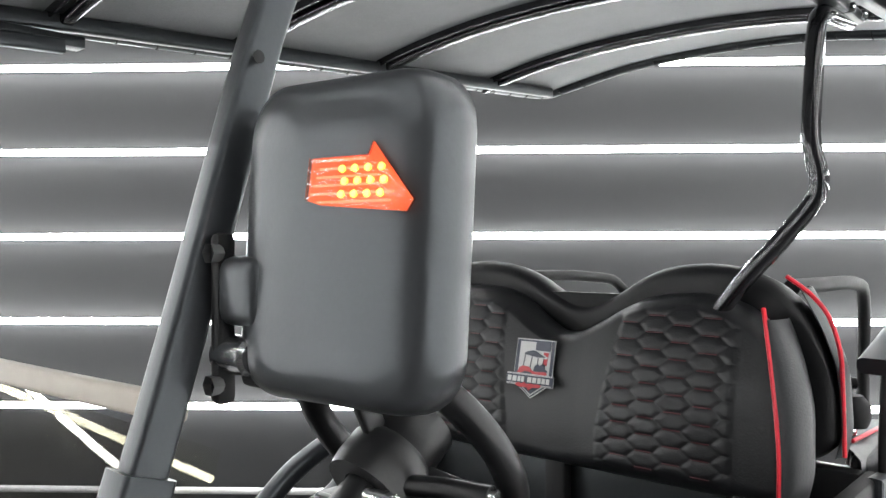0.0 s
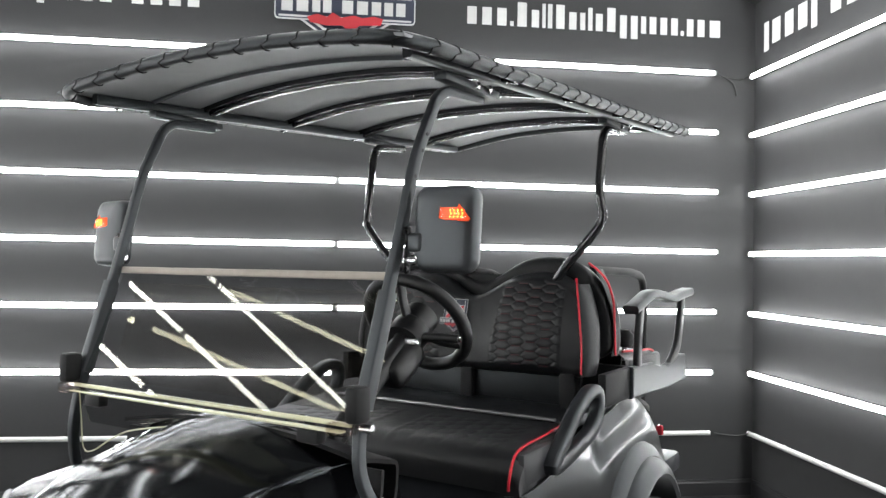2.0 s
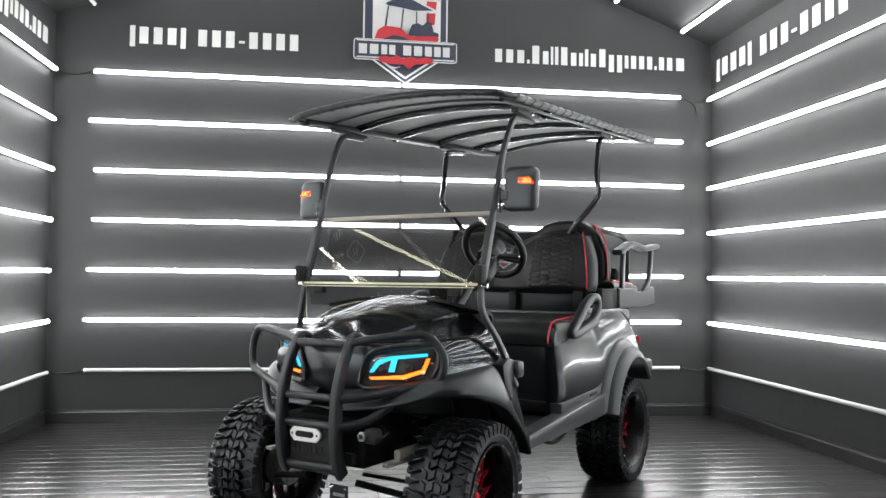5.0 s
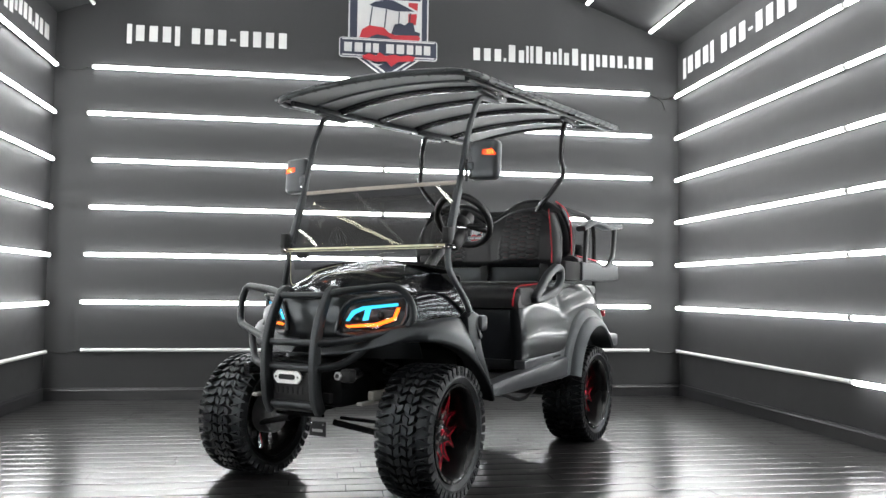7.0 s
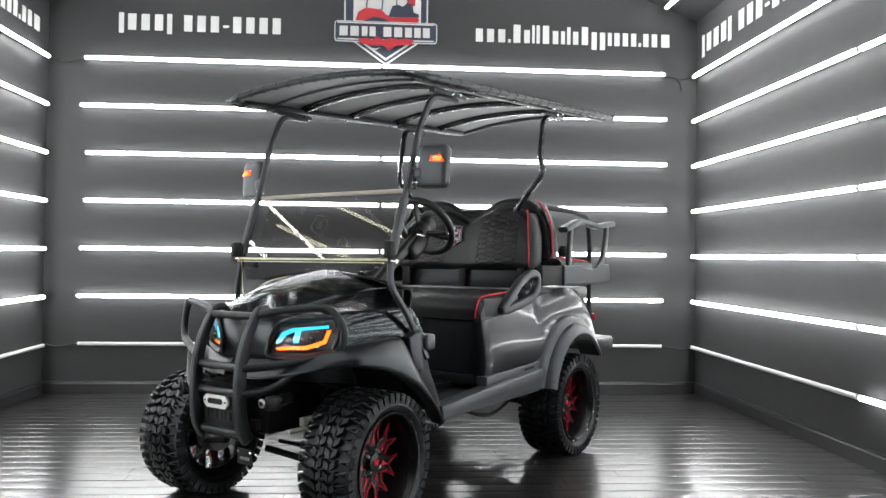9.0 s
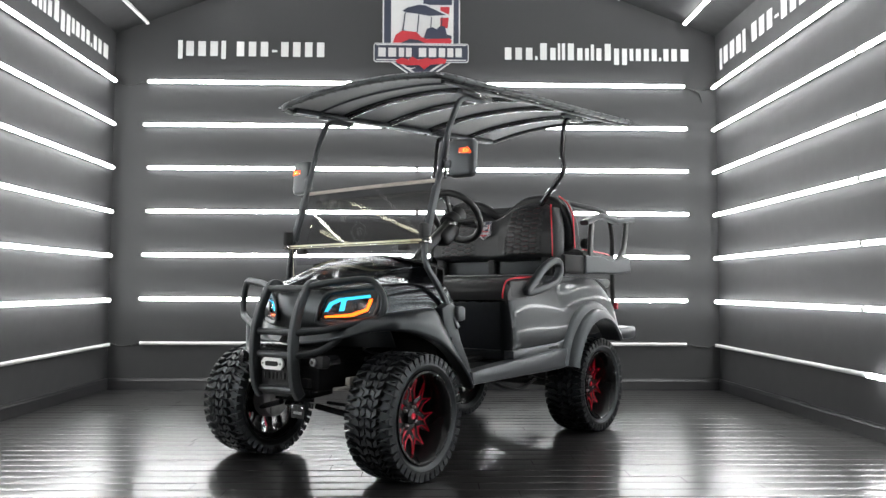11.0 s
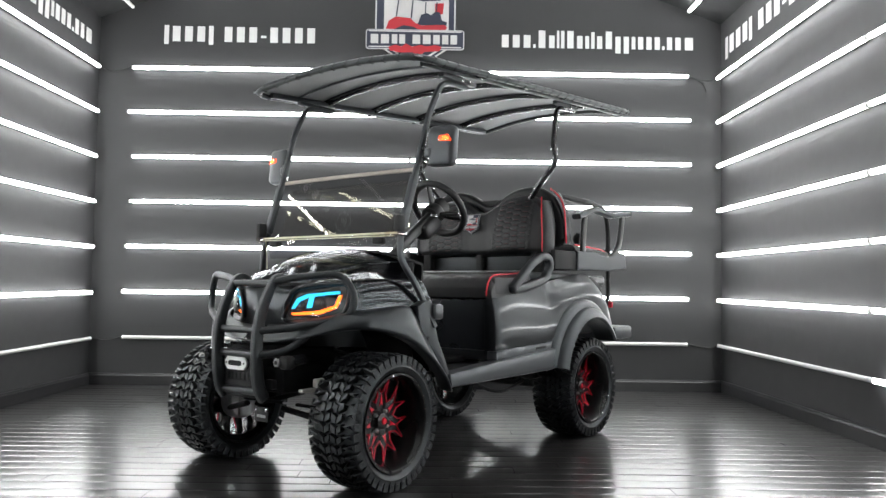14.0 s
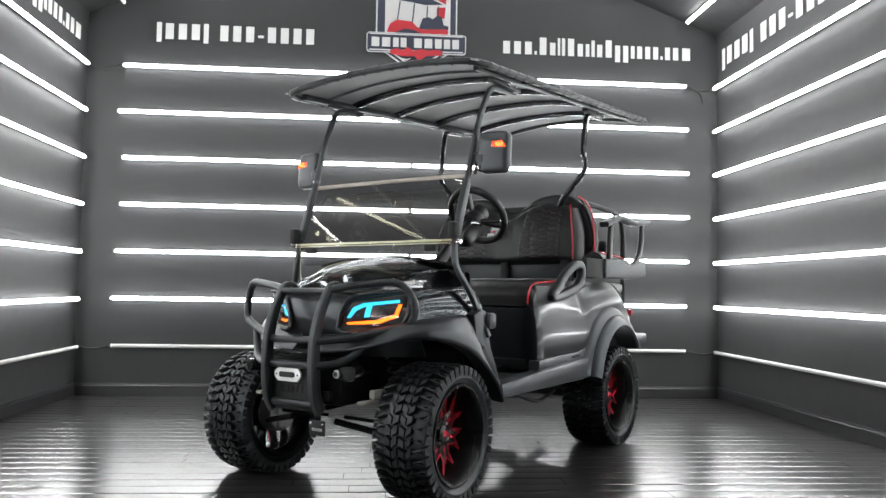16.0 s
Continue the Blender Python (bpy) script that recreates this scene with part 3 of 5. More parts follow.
def wheel():
    """A wheel about y; its outer face looks to +y."""
    root = empty("wheel", None, cart)
    part("tyre", tyre_mesh(), RUBBER, root, "knobbly black all-terrain tyre")
    rim = part("rim", spin([(0.206, 0.104), (0.204, 0.115), (0.194, 0.115), (0.186, 0.104), (0.176, 0.05), (0.168, -0.02), (0.172, -0.085), (0.196, -0.108), (0.206, -0.105),
                            (0.194, -0.1), (0.178, -0.085), (0.176, -0.02), (0.182, 0.06), (0.195, 0.1)], 56), RIMBLACK, root, "deep gloss black rim")
    bm = bmesh.new()
    bmesh.ops.create_icosphere(bm, subdivisions=1, radius=0.0034)
    rivet = part("rivet", bm, CHROME, root)
    rivet.location = (0.198, 0.117, 0)
    for k in range(1, 20):
        a = 2 * math.pi * k / 20
        other = new("rivet", rivet.data)
        other.parent = root
        other.location = (0.198 * math.cos(a), 0.117, 0.198 * math.sin(a))
    face = Matrix(((1, 0, 0, 0), (0, 0, 1, 0.0), (0, 1, 0, 0), (0, 0, 0, 1)))
    for k in range(7):
        turn = Matrix.Rotation(2 * math.pi * k / 7, 4, "Y")
        on_face = lambda d: turn @ Matrix.Translation((0, d, 0)) @ face
        # forked spoke, gloss black with a milled red zigzag along its edges
        fork = [(0.03, -0.014), (0.074, -0.034), (0.112, -0.027), (0.174, -0.046), (0.175, -0.036), (0.118, 0.0), (0.175, 0.036), (0.174, 0.046), (0.112, 0.027), (0.074, 0.034), (0.03, 0.014)]
        part("spoke", slab(fork, 0.034, 0.003, on_face(-0.010)), RIMBLACK, root)
        red = bmesh.new()
        zig = [(0.076, -0.0355), (0.11, -0.026), (0.170, -0.0445), (0.117, -0.0045), (0.117, 0.0045), (0.170, 0.0445), (0.11, 0.026), (0.076, 0.0355)]
        for i, (p, q) in enumerate(zip(zig, zig[1:])):
            d = (Vector(q) - Vector(p)).normalized() * 0.0015
            e = Vector((-d.y, d.x)) * 1.5
            strip = [Vector(p) - d - e, Vector(q) + d - e, Vector(q) + d + e, Vector(p) - d + e]
            slab([(v.x, v.y) for v in strip], 0.005, 0, on_face(0.0218 + 0.0003 * (i % 2)), red)
        slab([(0.06, -0.011), (0.113, 0.0), (0.06, 0.011), (0.072, 0.0)], 0.004, 0, on_face(0.0222), red)
        part("spoke_inlay", red, RIMRED, root, "bright red milled spoke edging")
    part("hub", spin([(0.0001, -0.01), (0.05, -0.01), (0.05, 0.014), (0.036, 0.024), (0.034, 0.04), (0.026, 0.046), (0.0001, 0.046)], 20, closed=False), RIMBLACK, root)
    part("hub_cap", spin([(0.0001, 0.052), (0.012, 0.051), (0.016, 0.046), (0.016, 0.04)], 16, closed=False), RIMRED, root, "red hub cap")
    for k in range(4):
        a = 2 * math.pi * (k + 0.5) / 4
        part("lug_nut", spin([(0.0001, 0.04), (0.006, 0.038), (0.0075, 0.034), (0.0075, 0.014)], 6, Matrix.Translation((0.045 * math.cos(a), 0, 0.045 * math.sin(a))), closed=False), STEEL, root)
    part("brake_drum", spin([(0.03, -0.11), (0.085, -0.11), (0.09, -0.1), (0.09, -0.036), (0.08, -0.028), (0.03, -0.028)], 28), STEEL, root, "dull steel brake drum")
    return root


first_wheel = wheel()
first_wheel.matrix_basis = pose(AXLE_F, 0.512, WHEEL_Z, 0, 0, 4) @ pose(0, 0, 0, 0, 10, 0)
for u, s in ((AXLE_F, -1), (AXLE_R, 1), (AXLE_R, -1)):
    w = copy_thing(first_wheel, pose(u, (0.478 if u > 1 else 0.507) * s, WHEEL_Z, 0, 0, (4 if u > 1 else 0) + (0 if s > 0 else 180)) @ pose(0, 0, 0, 0, 37 * u + 13 * s, 0))
    w.parent = cart

# ---- front body: hood and wings as one curved shell
half = [
    (1.985, [(0, 0.845), (0.10, 0.845), (0.18, 0.842), (0.215, 0.834), (0.30, 0.840), (0.37, 0.845), (0.41, 0.838), (0.44, 0.80), (0.455, 0.735)]),
    (1.93, [(0, 0.885), (0.11, 0.882), (0.205, 0.874), (0.235, 0.859), (0.33, 0.860), (0.40, 0.859), (0.435, 0.848), (0.466, 0.80), (0.482, 0.732)]),
    (1.83, [(0, 0.935), (0.12, 0.929), (0.235, 0.910), (0.265, 0.892), (0.36, 0.880), (0.425, 0.868), (0.457, 0.854), (0.49, 0.80), (0.506, 0.735)]),
    (1.71, [(0, 0.972), (0.13, 0.964), (0.265, 0.938), (0.292, 0.919), (0.385, 0.892), (0.445, 0.873), (0.472, 0.857), (0.505, 0.80), (0.523, 0.742)]),
    (1.60, [(0, 1.000), (0.14, 0.990), (0.295, 0.956), (0.322, 0.938), (0.405, 0.898), (0.455, 0.875), (0.48, 0.857), (0.509, 0.80), (0.53, 0.748)]),
    (1.48, [(0, 1.020), (0.15, 1.008), (0.322, 0.962), (0.347, 0.946), (0.42, 0.90), (0.46, 0.872), (0.482, 0.85), (0.509, 0.79), (0.525, 0.70)]),
]


def front_cowl():
    rows = [[(u - (0.5 if v > 0 else 0.95) * v * v * min(1, max(0, (u - 1.48) / 0.12)), v, w) for v, w in [(-a, b) for a, b in pr[:0:-1]] + pr] for u, pr in half]
    return lerp_rows(rows, 8)


cowl_rows = front_cowl()
side_n = 4 * (len(half[0][1]) - 1)
hood = part("hood", skin([r[side_n - 12:side_n + 13] for r in cowl_rows], 0.006), PAINT, cart, "glossy black moulded hood")
for lo, hi in ((0, side_n - 11), (side_n + 12, 2 * side_n + 1)):
    part("front_wing", skin([r[lo:hi] for r in cowl_rows], 0.006), PAINT_WING, cart, "gloss black front wing")
for s in both:
    line = [(1.965, 0.205, 0.842), (1.93, 0.22, 0.867), (1.83, 0.25, 0.903), (1.71, 0.279, 0.930), (1.66, 0.293, 0.939)]
    ridge = curve([(u - (0.5 if s > 0 else 0.95) * v * v * min(1, (u - 1.48) / 0.12), v * s, w) for u, v, w in line], 5)
    part("crease", sweep(ridge, [(-0.009, -0.004), (0.0, 0.0045), (0.009, -0.004)], up=(0, 0, 1)), PAINT, hood)


def front_panel():
    """The upright nose between the lamps, from the hood's lip to the bumper."""
    rows = []
    for w, u, k in ((0.842, 1.985, 0.44), (0.82, 2.005, 0.45), (0.76, 2.01, 0.47), (0.69, 1.995, 0.48), (0.63, 1.965, 0.48), (0.575, 1.93, 0.47)):
        rows.append([(u - (0.5 if v > 0 else 1.0) * v * v, v, w - 0.62 * max(0, abs(v) - 0.12) * (w - 0.6) * 1.0) for v in [k * j / 8 for j in range(-8, 9)]])
    return skin(lerp_rows(rows, 2), 0.006)


part("nose_panel", front_panel(), PAINT_NOSE, cart, "satin black nose panel")
lip = [(2.012 - (0.5 if v > 0 else 0.95) * v * v, v, 0.842 + 0.006 * abs(v)) for v in [0.045 * k for k in range(-8, 9)]]
part("hood_lip", sweep(lip, oblong(0.016, 0.012, 0.004), up=(0, 0, 1)), BLACKPLASTIC, cart, "black rubber lip under the hood edge")


def arch(cu, cw, r0, a0, a1, y0, y1, n=22, s=1, squash=1.0):
    """A wheel-arch flare: a rolled lip swept round the wheel opening."""
    rows = []
    for k in range(n + 1):
        a = radians(a0 + (a1 - a0) * k / n)
        c, d = math.cos(a), math.sin(a) * squash
        P = lambda r, y: (cu + r * c, y * s, cw + r * d)
        rows.append([P(r0 + 0.088, y0 - 0.012), P(r0 + 0.084, y0 + 0.006), P(r0 + 0.068, y0 + 0.022), P(r0 + 0.05, y0 + 0.03), P(r0 + 0.046, y0 + 0.029), P(r0 + 0.043, y0 + 0.043), P(r0 + 0.036, y1 - 0.02), P(r0 + 0.014, y1 - 0.004), P(r0 + 0.004, y1), P(r0 - 0.001, y1 - 0.006), P(r0 - 0.002, y1 - 0.02), P(r0 + 0.004, y0 - 0.05)])
    return skin(rows, 0.006)


for s in both:
    edge = curve([(2.055, 0.05, 0.60), (2.05, 0.2, 0.607), (2.01, 0.37, 0.638), (1.95, 0.47, 0.662), (1.89, 0.54, 0.666), (1.80, 0.58, 0.652), (1.70, 0.597, 0.622), (1.62, 0.60, 0.585), (1.55, 0.60, 0.54), (1.485, 0.60, 0.488), (1.43, 0.598, 0.432), (1.388, 0.592, 0.374)], 4)
    root_line = curve([(2.0, 0.05, 0.66), (1.995, 0.19, 0.67), (1.975, 0.35, 0.695), (1.93, 0.44, 0.716), (1.87, 0.485, 0.73), (1.79, 0.515, 0.74), (1.70, 0.53, 0.747), (1.625, 0.54, 0.745), (1.585, 0.548, 0.69), (1.52, 0.55, 0.60), (1.44, 0.55, 0.49), (1.365, 0.555, 0.376)], 4)
    rows = []
    for k, (e, b) in enumerate(zip(edge, root_line)):
        swell = 0.016 * math.sin(math.pi * min(1, max(0, k - 8) / 26))
        m1, m2, m3 = b.lerp(e, 0.35) + Vector((0, 0.6 * swell, 0.8 * swell)), b.lerp(e, 0.7) + Vector((0, swell, 0.8 * swell)), b.lerp(e, 0.92) + Vector((0, 0.35 * swell + 0.002, 0.2 * swell))
        back = lambda p: 0.0 if s > 0 else 0.45 * p.y * p.y * min(1, max(0, (p.x - 1.48) / 0.12))
        rows.append([(p.x - back(p), p.y * s, p.z) for p in (b - Vector((0, 0.03, 0)), b, m1, m2, m3, e, e - Vector((0, 0.01, 0.006)), e - Vector((0.0, 0.06, 0.0)))])
    part("front_fender", skin([curve(r, 3) for r in rows], 0.004), FENDER, cart, "satin black moulded front fender flare")
    part("wheel_well", skin([[(1.77 + 0.36 * math.cos(radians(a)), y * s, 0.33 + 0.36 * math.sin(radians(a))) for y in (0.2, 0.36, 0.5)] for a in range(75, 166, 15)], 0.004), DEEP, cart)
    side = [(1.60, 0.755), (1.588, 0.69), (1.568, 0.62), (1.52, 0.555), (1.45, 0.485), (1.40, 0.425), (1.375, 0.381), (1.355, 0.383), (1.365, 0.445), (1.405, 0.525), (1.45, 0.60), (1.472, 0.66), (1.48, 0.73), (1.495, 0.77), (1.54, 0.78)]
    m = Matrix(((1, 0, 0, 0), (0, 0, s, 0.49 * s), (0, 1, 0, 0), (0, 0, 0, 1)))
    part("side_cowl", slab(side, 0.078, 0.012, m), FENDER, cart, "satin black side cowl")
    part("marker_pod", box((0.06, 0.05, 0.07), (1.47, 0.562 * s, 0.728), 0.014), SHELL, cart)
    part("screw", spin([(0.0001, 0.004), (0.008, 0.003), (0.009, -0.004)], 10, Matrix.Translation((1.53, 0.57 * s, 0.612)), closed=False), MATTE, cart)

# ---- headlights
for s in both:
    lamp = empty("headlight", None, cart)
    sweep_back, shift = (0.56, 0.03) if s > 0 else (1.2, -0.01)
    P = lambda y, z, d=0.0: (2.008 - sweep_back * (y + shift) ** 2 + d, (y + shift) * s, z)

    def plate(outline, depth, mat, name, label="", thick=0.008):
        rows = [[P(y, z, depth) for y, z in outline], [P(y, z, depth - thick) for y, z in outline]]
        bm = bmesh.new()
        a, b = ([bm.verts.new(p) for p in r] for r in rows)
        bm.faces.new(a), bm.faces.new(b[::-1])
        for k in range(len(a)):
            bm.faces.new((a[k], a[(k + 1) % len(a)], b[(k + 1) % len(a)], b[k]))
        return part(name, bm, mat, lamp, label, smooth=False)

    shell = [(0.138, 0.722), (0.152, 0.688), (0.302, 0.694), (0.394, 0.727), (0.414, 0.80), (0.398, 0.841), (0.236, 0.828), (0.172, 0.80)]
    plate(shell, 0.004, BLACKPLASTIC, "bezel", "black lamp bezel", 0.03)
    plate([(0.16, 0.716), (0.30, 0.725), (0.37, 0.75), (0.38, 0.8), (0.25, 0.8), (0.19, 0.77)], 0.006, LAMPGLASS, "reflector", "faceted lamp reflector", 0.004)
    plate([(0.166, 0.738), (0.194, 0.782), (0.242, 0.801), (0.38, 0.816), (0.381, 0.804), (0.25, 0.788), (0.206, 0.769), (0.18, 0.738)], 0.012, CYAN, "running_light", "cyan glowing light bar", 0.006)
    plate([(0.254, 0.79), (0.274, 0.792), (0.262, 0.744), (0.242, 0.742)], 0.0125, CYAN, "running_light", "cyan glowing light bar", 0.006)
    plate([(0.166, 0.719), (0.176, 0.711), (0.30, 0.718), (0.374, 0.745), (0.389, 0.797), (0.379, 0.796), (0.364, 0.755), (0.296, 0.731)], 0.012, AMBER, "turn_signal", "amber glowing turn signal", 0.006)
    for y, z in ((0.215, 0.747), (0.31, 0.762)):
        part("projector", spin([(0.0001, 0.004), (0.010, 0.003), (0.016, -0.002), (0.019, 0.001), (0.021, -0.004)], 16, Matrix.Translation(P(y, z, 0.009)) @ Matrix.Rotation(radians(-90), 4, "Z"), closed=False), GLOSSTUBE, lamp, "small round projector lens")
    ring = curve([P(0.28 + (y - 0.28) * 1.05, 0.766 + (z - 0.766) * 1.09, 0.012) for y, z in shell], 2, closed=True)
    part("bezel_rim", sweep(ring, oblong(0.016, 0.022, 0.006), closed=True, up=(1, 0, 0)), PAINT_NOSE, lamp, "raised satin black lamp frame")
    plate([(0.153, 0.72), (0.165, 0.702), (0.30, 0.707), (0.382, 0.738), (0.4, 0.8), (0.388, 0.826), (0.24, 0.811), (0.183, 0.787)], 0.02, CLEARLENS, "lens", "clear lamp lens", 0.004)

# ---- brush guard
guard = empty("brush_guard", Matrix.Translation((0, 0.02, 0)), cart)
for s in both:
    outer = curve([(1.975, 0.852, 0), (1.988, 0.874, 0), (2.022, 0.888, 0), (2.058, 0.878, 0), (2.088, 0.84, 0), (2.134, 0.75, 0), (2.162, 0.64, 0), (2.164, 0.50, 0), (2.148, 0.40, 0), (2.115, 0.345, 0)], 4)
    inner = curve([(1.994, 0.844, 0), (2.002, 0.856, 0), (2.022, 0.862, 0), (2.042, 0.85, 0), (2.063, 0.81, 0), (2.095, 0.735, 0), (2.116, 0.63, 0), (2.114, 0.50, 0), (2.10, 0.42, 0), (2.075, 0.368, 0)], 4)
    upright = Matrix(((1, 0, 0, 0), (0, 0, 1, 0.132 * s - 0.017), (0, 1, 0, 0), (0, 0, 0, 1)))
    part("post", slab([(q.x, q.y) for q in outer + inner[::-1]], 0.034, 0.009, upright, segments=3), POWDER, guard, smooth=False)
    o = 0.455 if s > 0 else 0.535
    loop = rounded([(2.06, 0.132 * s, 0.85), (2.03, 0.21 * s, 0.868), (1.92, (o - 0.06) * s, 0.89), (1.895, o * s, 0.80), (1.905, (o - 0.012) * s, 0.71), (2.06, 0.22 * s, 0.655), (2.14, 0.132 * s, 0.645)], 0.05)
    part("side_hoop", pipe(loop, 0.0165), POWDER, guard)
    b = 0.0 if s > 0 else 0.06
    part("brace", pipe(rounded([(1.975, (0.32 + b) * s, 0.675), (2.02, (0.265 + b) * s, 0.60), (2.07, (0.20 + b) * s, 0.553), (2.14, 0.132 * s, 0.545)], 0.05), 0.0165), POWDER, guard)
for w, u in ((0.845, 2.066), (0.648, 2.13), (0.545, 2.13), (0.388, 2.115)):
    part("crossbar", pipe([(u, -0.132, w), (u, 0.132, w)], 0.0155), POWDER, guard)
onto_front = lambda u, w: Matrix(((0, 0, 1, u), (1, 0, 0, -0.028), (0, 1, 0, w), (0, 0, 0, 1)))
part("skid_plate", slab([(-0.12, 0.545), (0.17, 0.545), (0.17, 0.39), (0.13, 0.36), (-0.08, 0.36), (-0.12, 0.39)], 0.006, 0.002, onto_front(2.105, 0)), MATTE, guard, "black plate behind the guard")
fair = oblong(0.150, 0.056, 0.02, 1)
bm = slab(fair, 0.012, 0.003, onto_front(2.115, 0.502))
part("fairlead", bm, BUMPER, guard, "white oblong fairlead")
part("fairlead_slot", slab(oblong(0.088, 0.022, 0.0105, 4), 0.003, 0, onto_front(2.1275, 0.502)), MATTE, guard)
for y in (-0.06, 0.06):
    part("bolt", slab(circle(0.004, 8), 0.003, 0, onto_front(2.1275, 0.502) @ Matrix.Translation((y, 0, 0))), MATTE, guard)
for k in range(6):
    part("bar", slab([(-0.078 + k * 0.027, 0.432), (-0.058 + k * 0.027, 0.432), (-0.058 + k * 0.027, 0.462), (-0.078 + k * 0.027, 0.462)], 0.003, 0.0006, onto_front(2.112, 0)), MATTE, guard)
part("tag_plate", slab([(0.10, 0.265), (0.185, 0.265), (0.185, 0.325), (0.10, 0.325)], 0.005, 0.001, onto_front(2.09, 0)), MATTE, guard, "small black plate on two bolts")
part("bar", slab([(0.118, 0.283), (0.172, 0.283), (0.172, 0.294), (0.118, 0.294)], 0.002, 0, onto_front(2.096, 0)), STEEL, guard)
for y in (0.11, 0.175):
    part("bolt", slab(circle(0.006, 8), 0.004, 0.001, onto_front(2.095, 0.314) @ Matrix.Translation((y, 0, 0))), CHROME, guard)

# ---- chassis and suspension
chassis = empty("chassis", None, cart)
for s in both:
    part("rail", sweep([(2.08, 0.16 * s, 0.42), (1.5, 0.2 * s, 0.41), (-0.55, 0.2 * s, 0.41)], oblong(0.04, 0.05, 0.006), up=(0, 1, 0)), MATTE, chassis)
    part("frame_horn", box((0.15, 0.03, 0.036), (1.865, 0.29 * s, 0.425), 0.005), PALE, chassis, "pale bare-metal frame horn")
    part("frame_foot", box((0.24, 0.03, 0.014), (1.90, 0.292 * s, 0.398), 0.003), PALE, chassis)
    part("tow_eye", pipe([(1.98, 0.25 * s, 0.52), (2.08, 0.285 * s, 0.52)], 0.028, n=16), GLOSSTUBE, chassis, "glossy black round fitting")
    part("control_arm", pipe([(1.97, 0.12 * s, 0.305), (1.86, 0.40 * s, 0.245)], 0.0135), DEEP, chassis)
    part("control_arm", pipe([(1.62, 0.14 * s, 0.32), (1.72, 0.38 * s, 0.25)], 0.013), DEEP, chassis)
    part("steering_rod", pipe([(1.83, 0.05 * s, 0.30), (1.80, 0.37 * s, 0.29)], 0.008), DEEP, chassis)
    part("knuckle", box((0.07, 0.06, 0.16), (AXLE_F, 0.385 * s, 0.28), 0.012), STEEL, chassis)
    part("coil", pipe([(1.745 + 0.035 * math.cos(0.7 * k), (0.24 + 0.0012 * k) * s + 0.035 * math.sin(0.7 * k), 0.60 - 0.0052 * k) for k in range(56)], 0.006, n=6), POWDER, chassis)
    part("leaf_spring", sweep(curve([(0.5, 0.3 * s, 0.39), (0.1, 0.3 * s, 0.31), (-0.3, 0.3 * s, 0.39)]), oblong(0.045, 0.02, 0.004), up=(0, 1, 0)), MATTE, chassis)
    if s < 0:
        continue
    part("bumper_bolt", slab(circle(0.019, 6), 0.010, 0.002, onto_front(2.115, 0.52) @ Matrix.Translation((0.285 * s, 0, 0))), STEEL, chassis)
    part("bolt_bore", slab(circle(0.009, 12), 0.003, 0, onto_front(2.1245, 0.52) @ Matrix.Translation((0.285 * s, 0, 0))), MATTE, chassis)
    part("bracket", box((0.05, 0.055, 0.055), (2.09, 0.285 * s, 0.52), 0.012), MATTE, chassis)
part("axle", pipe([(AXLE_R, -0.42, WHEEL_Z), (AXLE_R, 0.42, WHEEL_Z)], 0.035), MATTE, chassis)
part("motor", box((0.26, 0.26, 0.14), (0.1, 0, 0.46), 0.03), MATTE, chassis)
part("belly_pan", box((1.95, 0.72, 0.03), (0.65, 0, 0.475), 0.01), DEEP, chassis)
part("nose_floor", box((0.55, 0.36, 0.14), (1.78, 0, 0.5), 0.02), DEEP, chassis)
part("front_frame", box((0.26, 0.46, 0.13), (1.93, 0, 0.445), 0.03), DEEP, chassis)
part("brake_cable", pipe(curve([(1.0, 0.42, 0.36), (0.85, 0.44, 0.31), (0.7, 0.43, 0.30), (0.5, 0.40, 0.33)]), 0.009, n=8), MATTE, chassis)
part("step_bracket", box((0.05, 0.04, 0.035), (0.62, 0.42, 0.365), 0.008), DEEP, chassis)

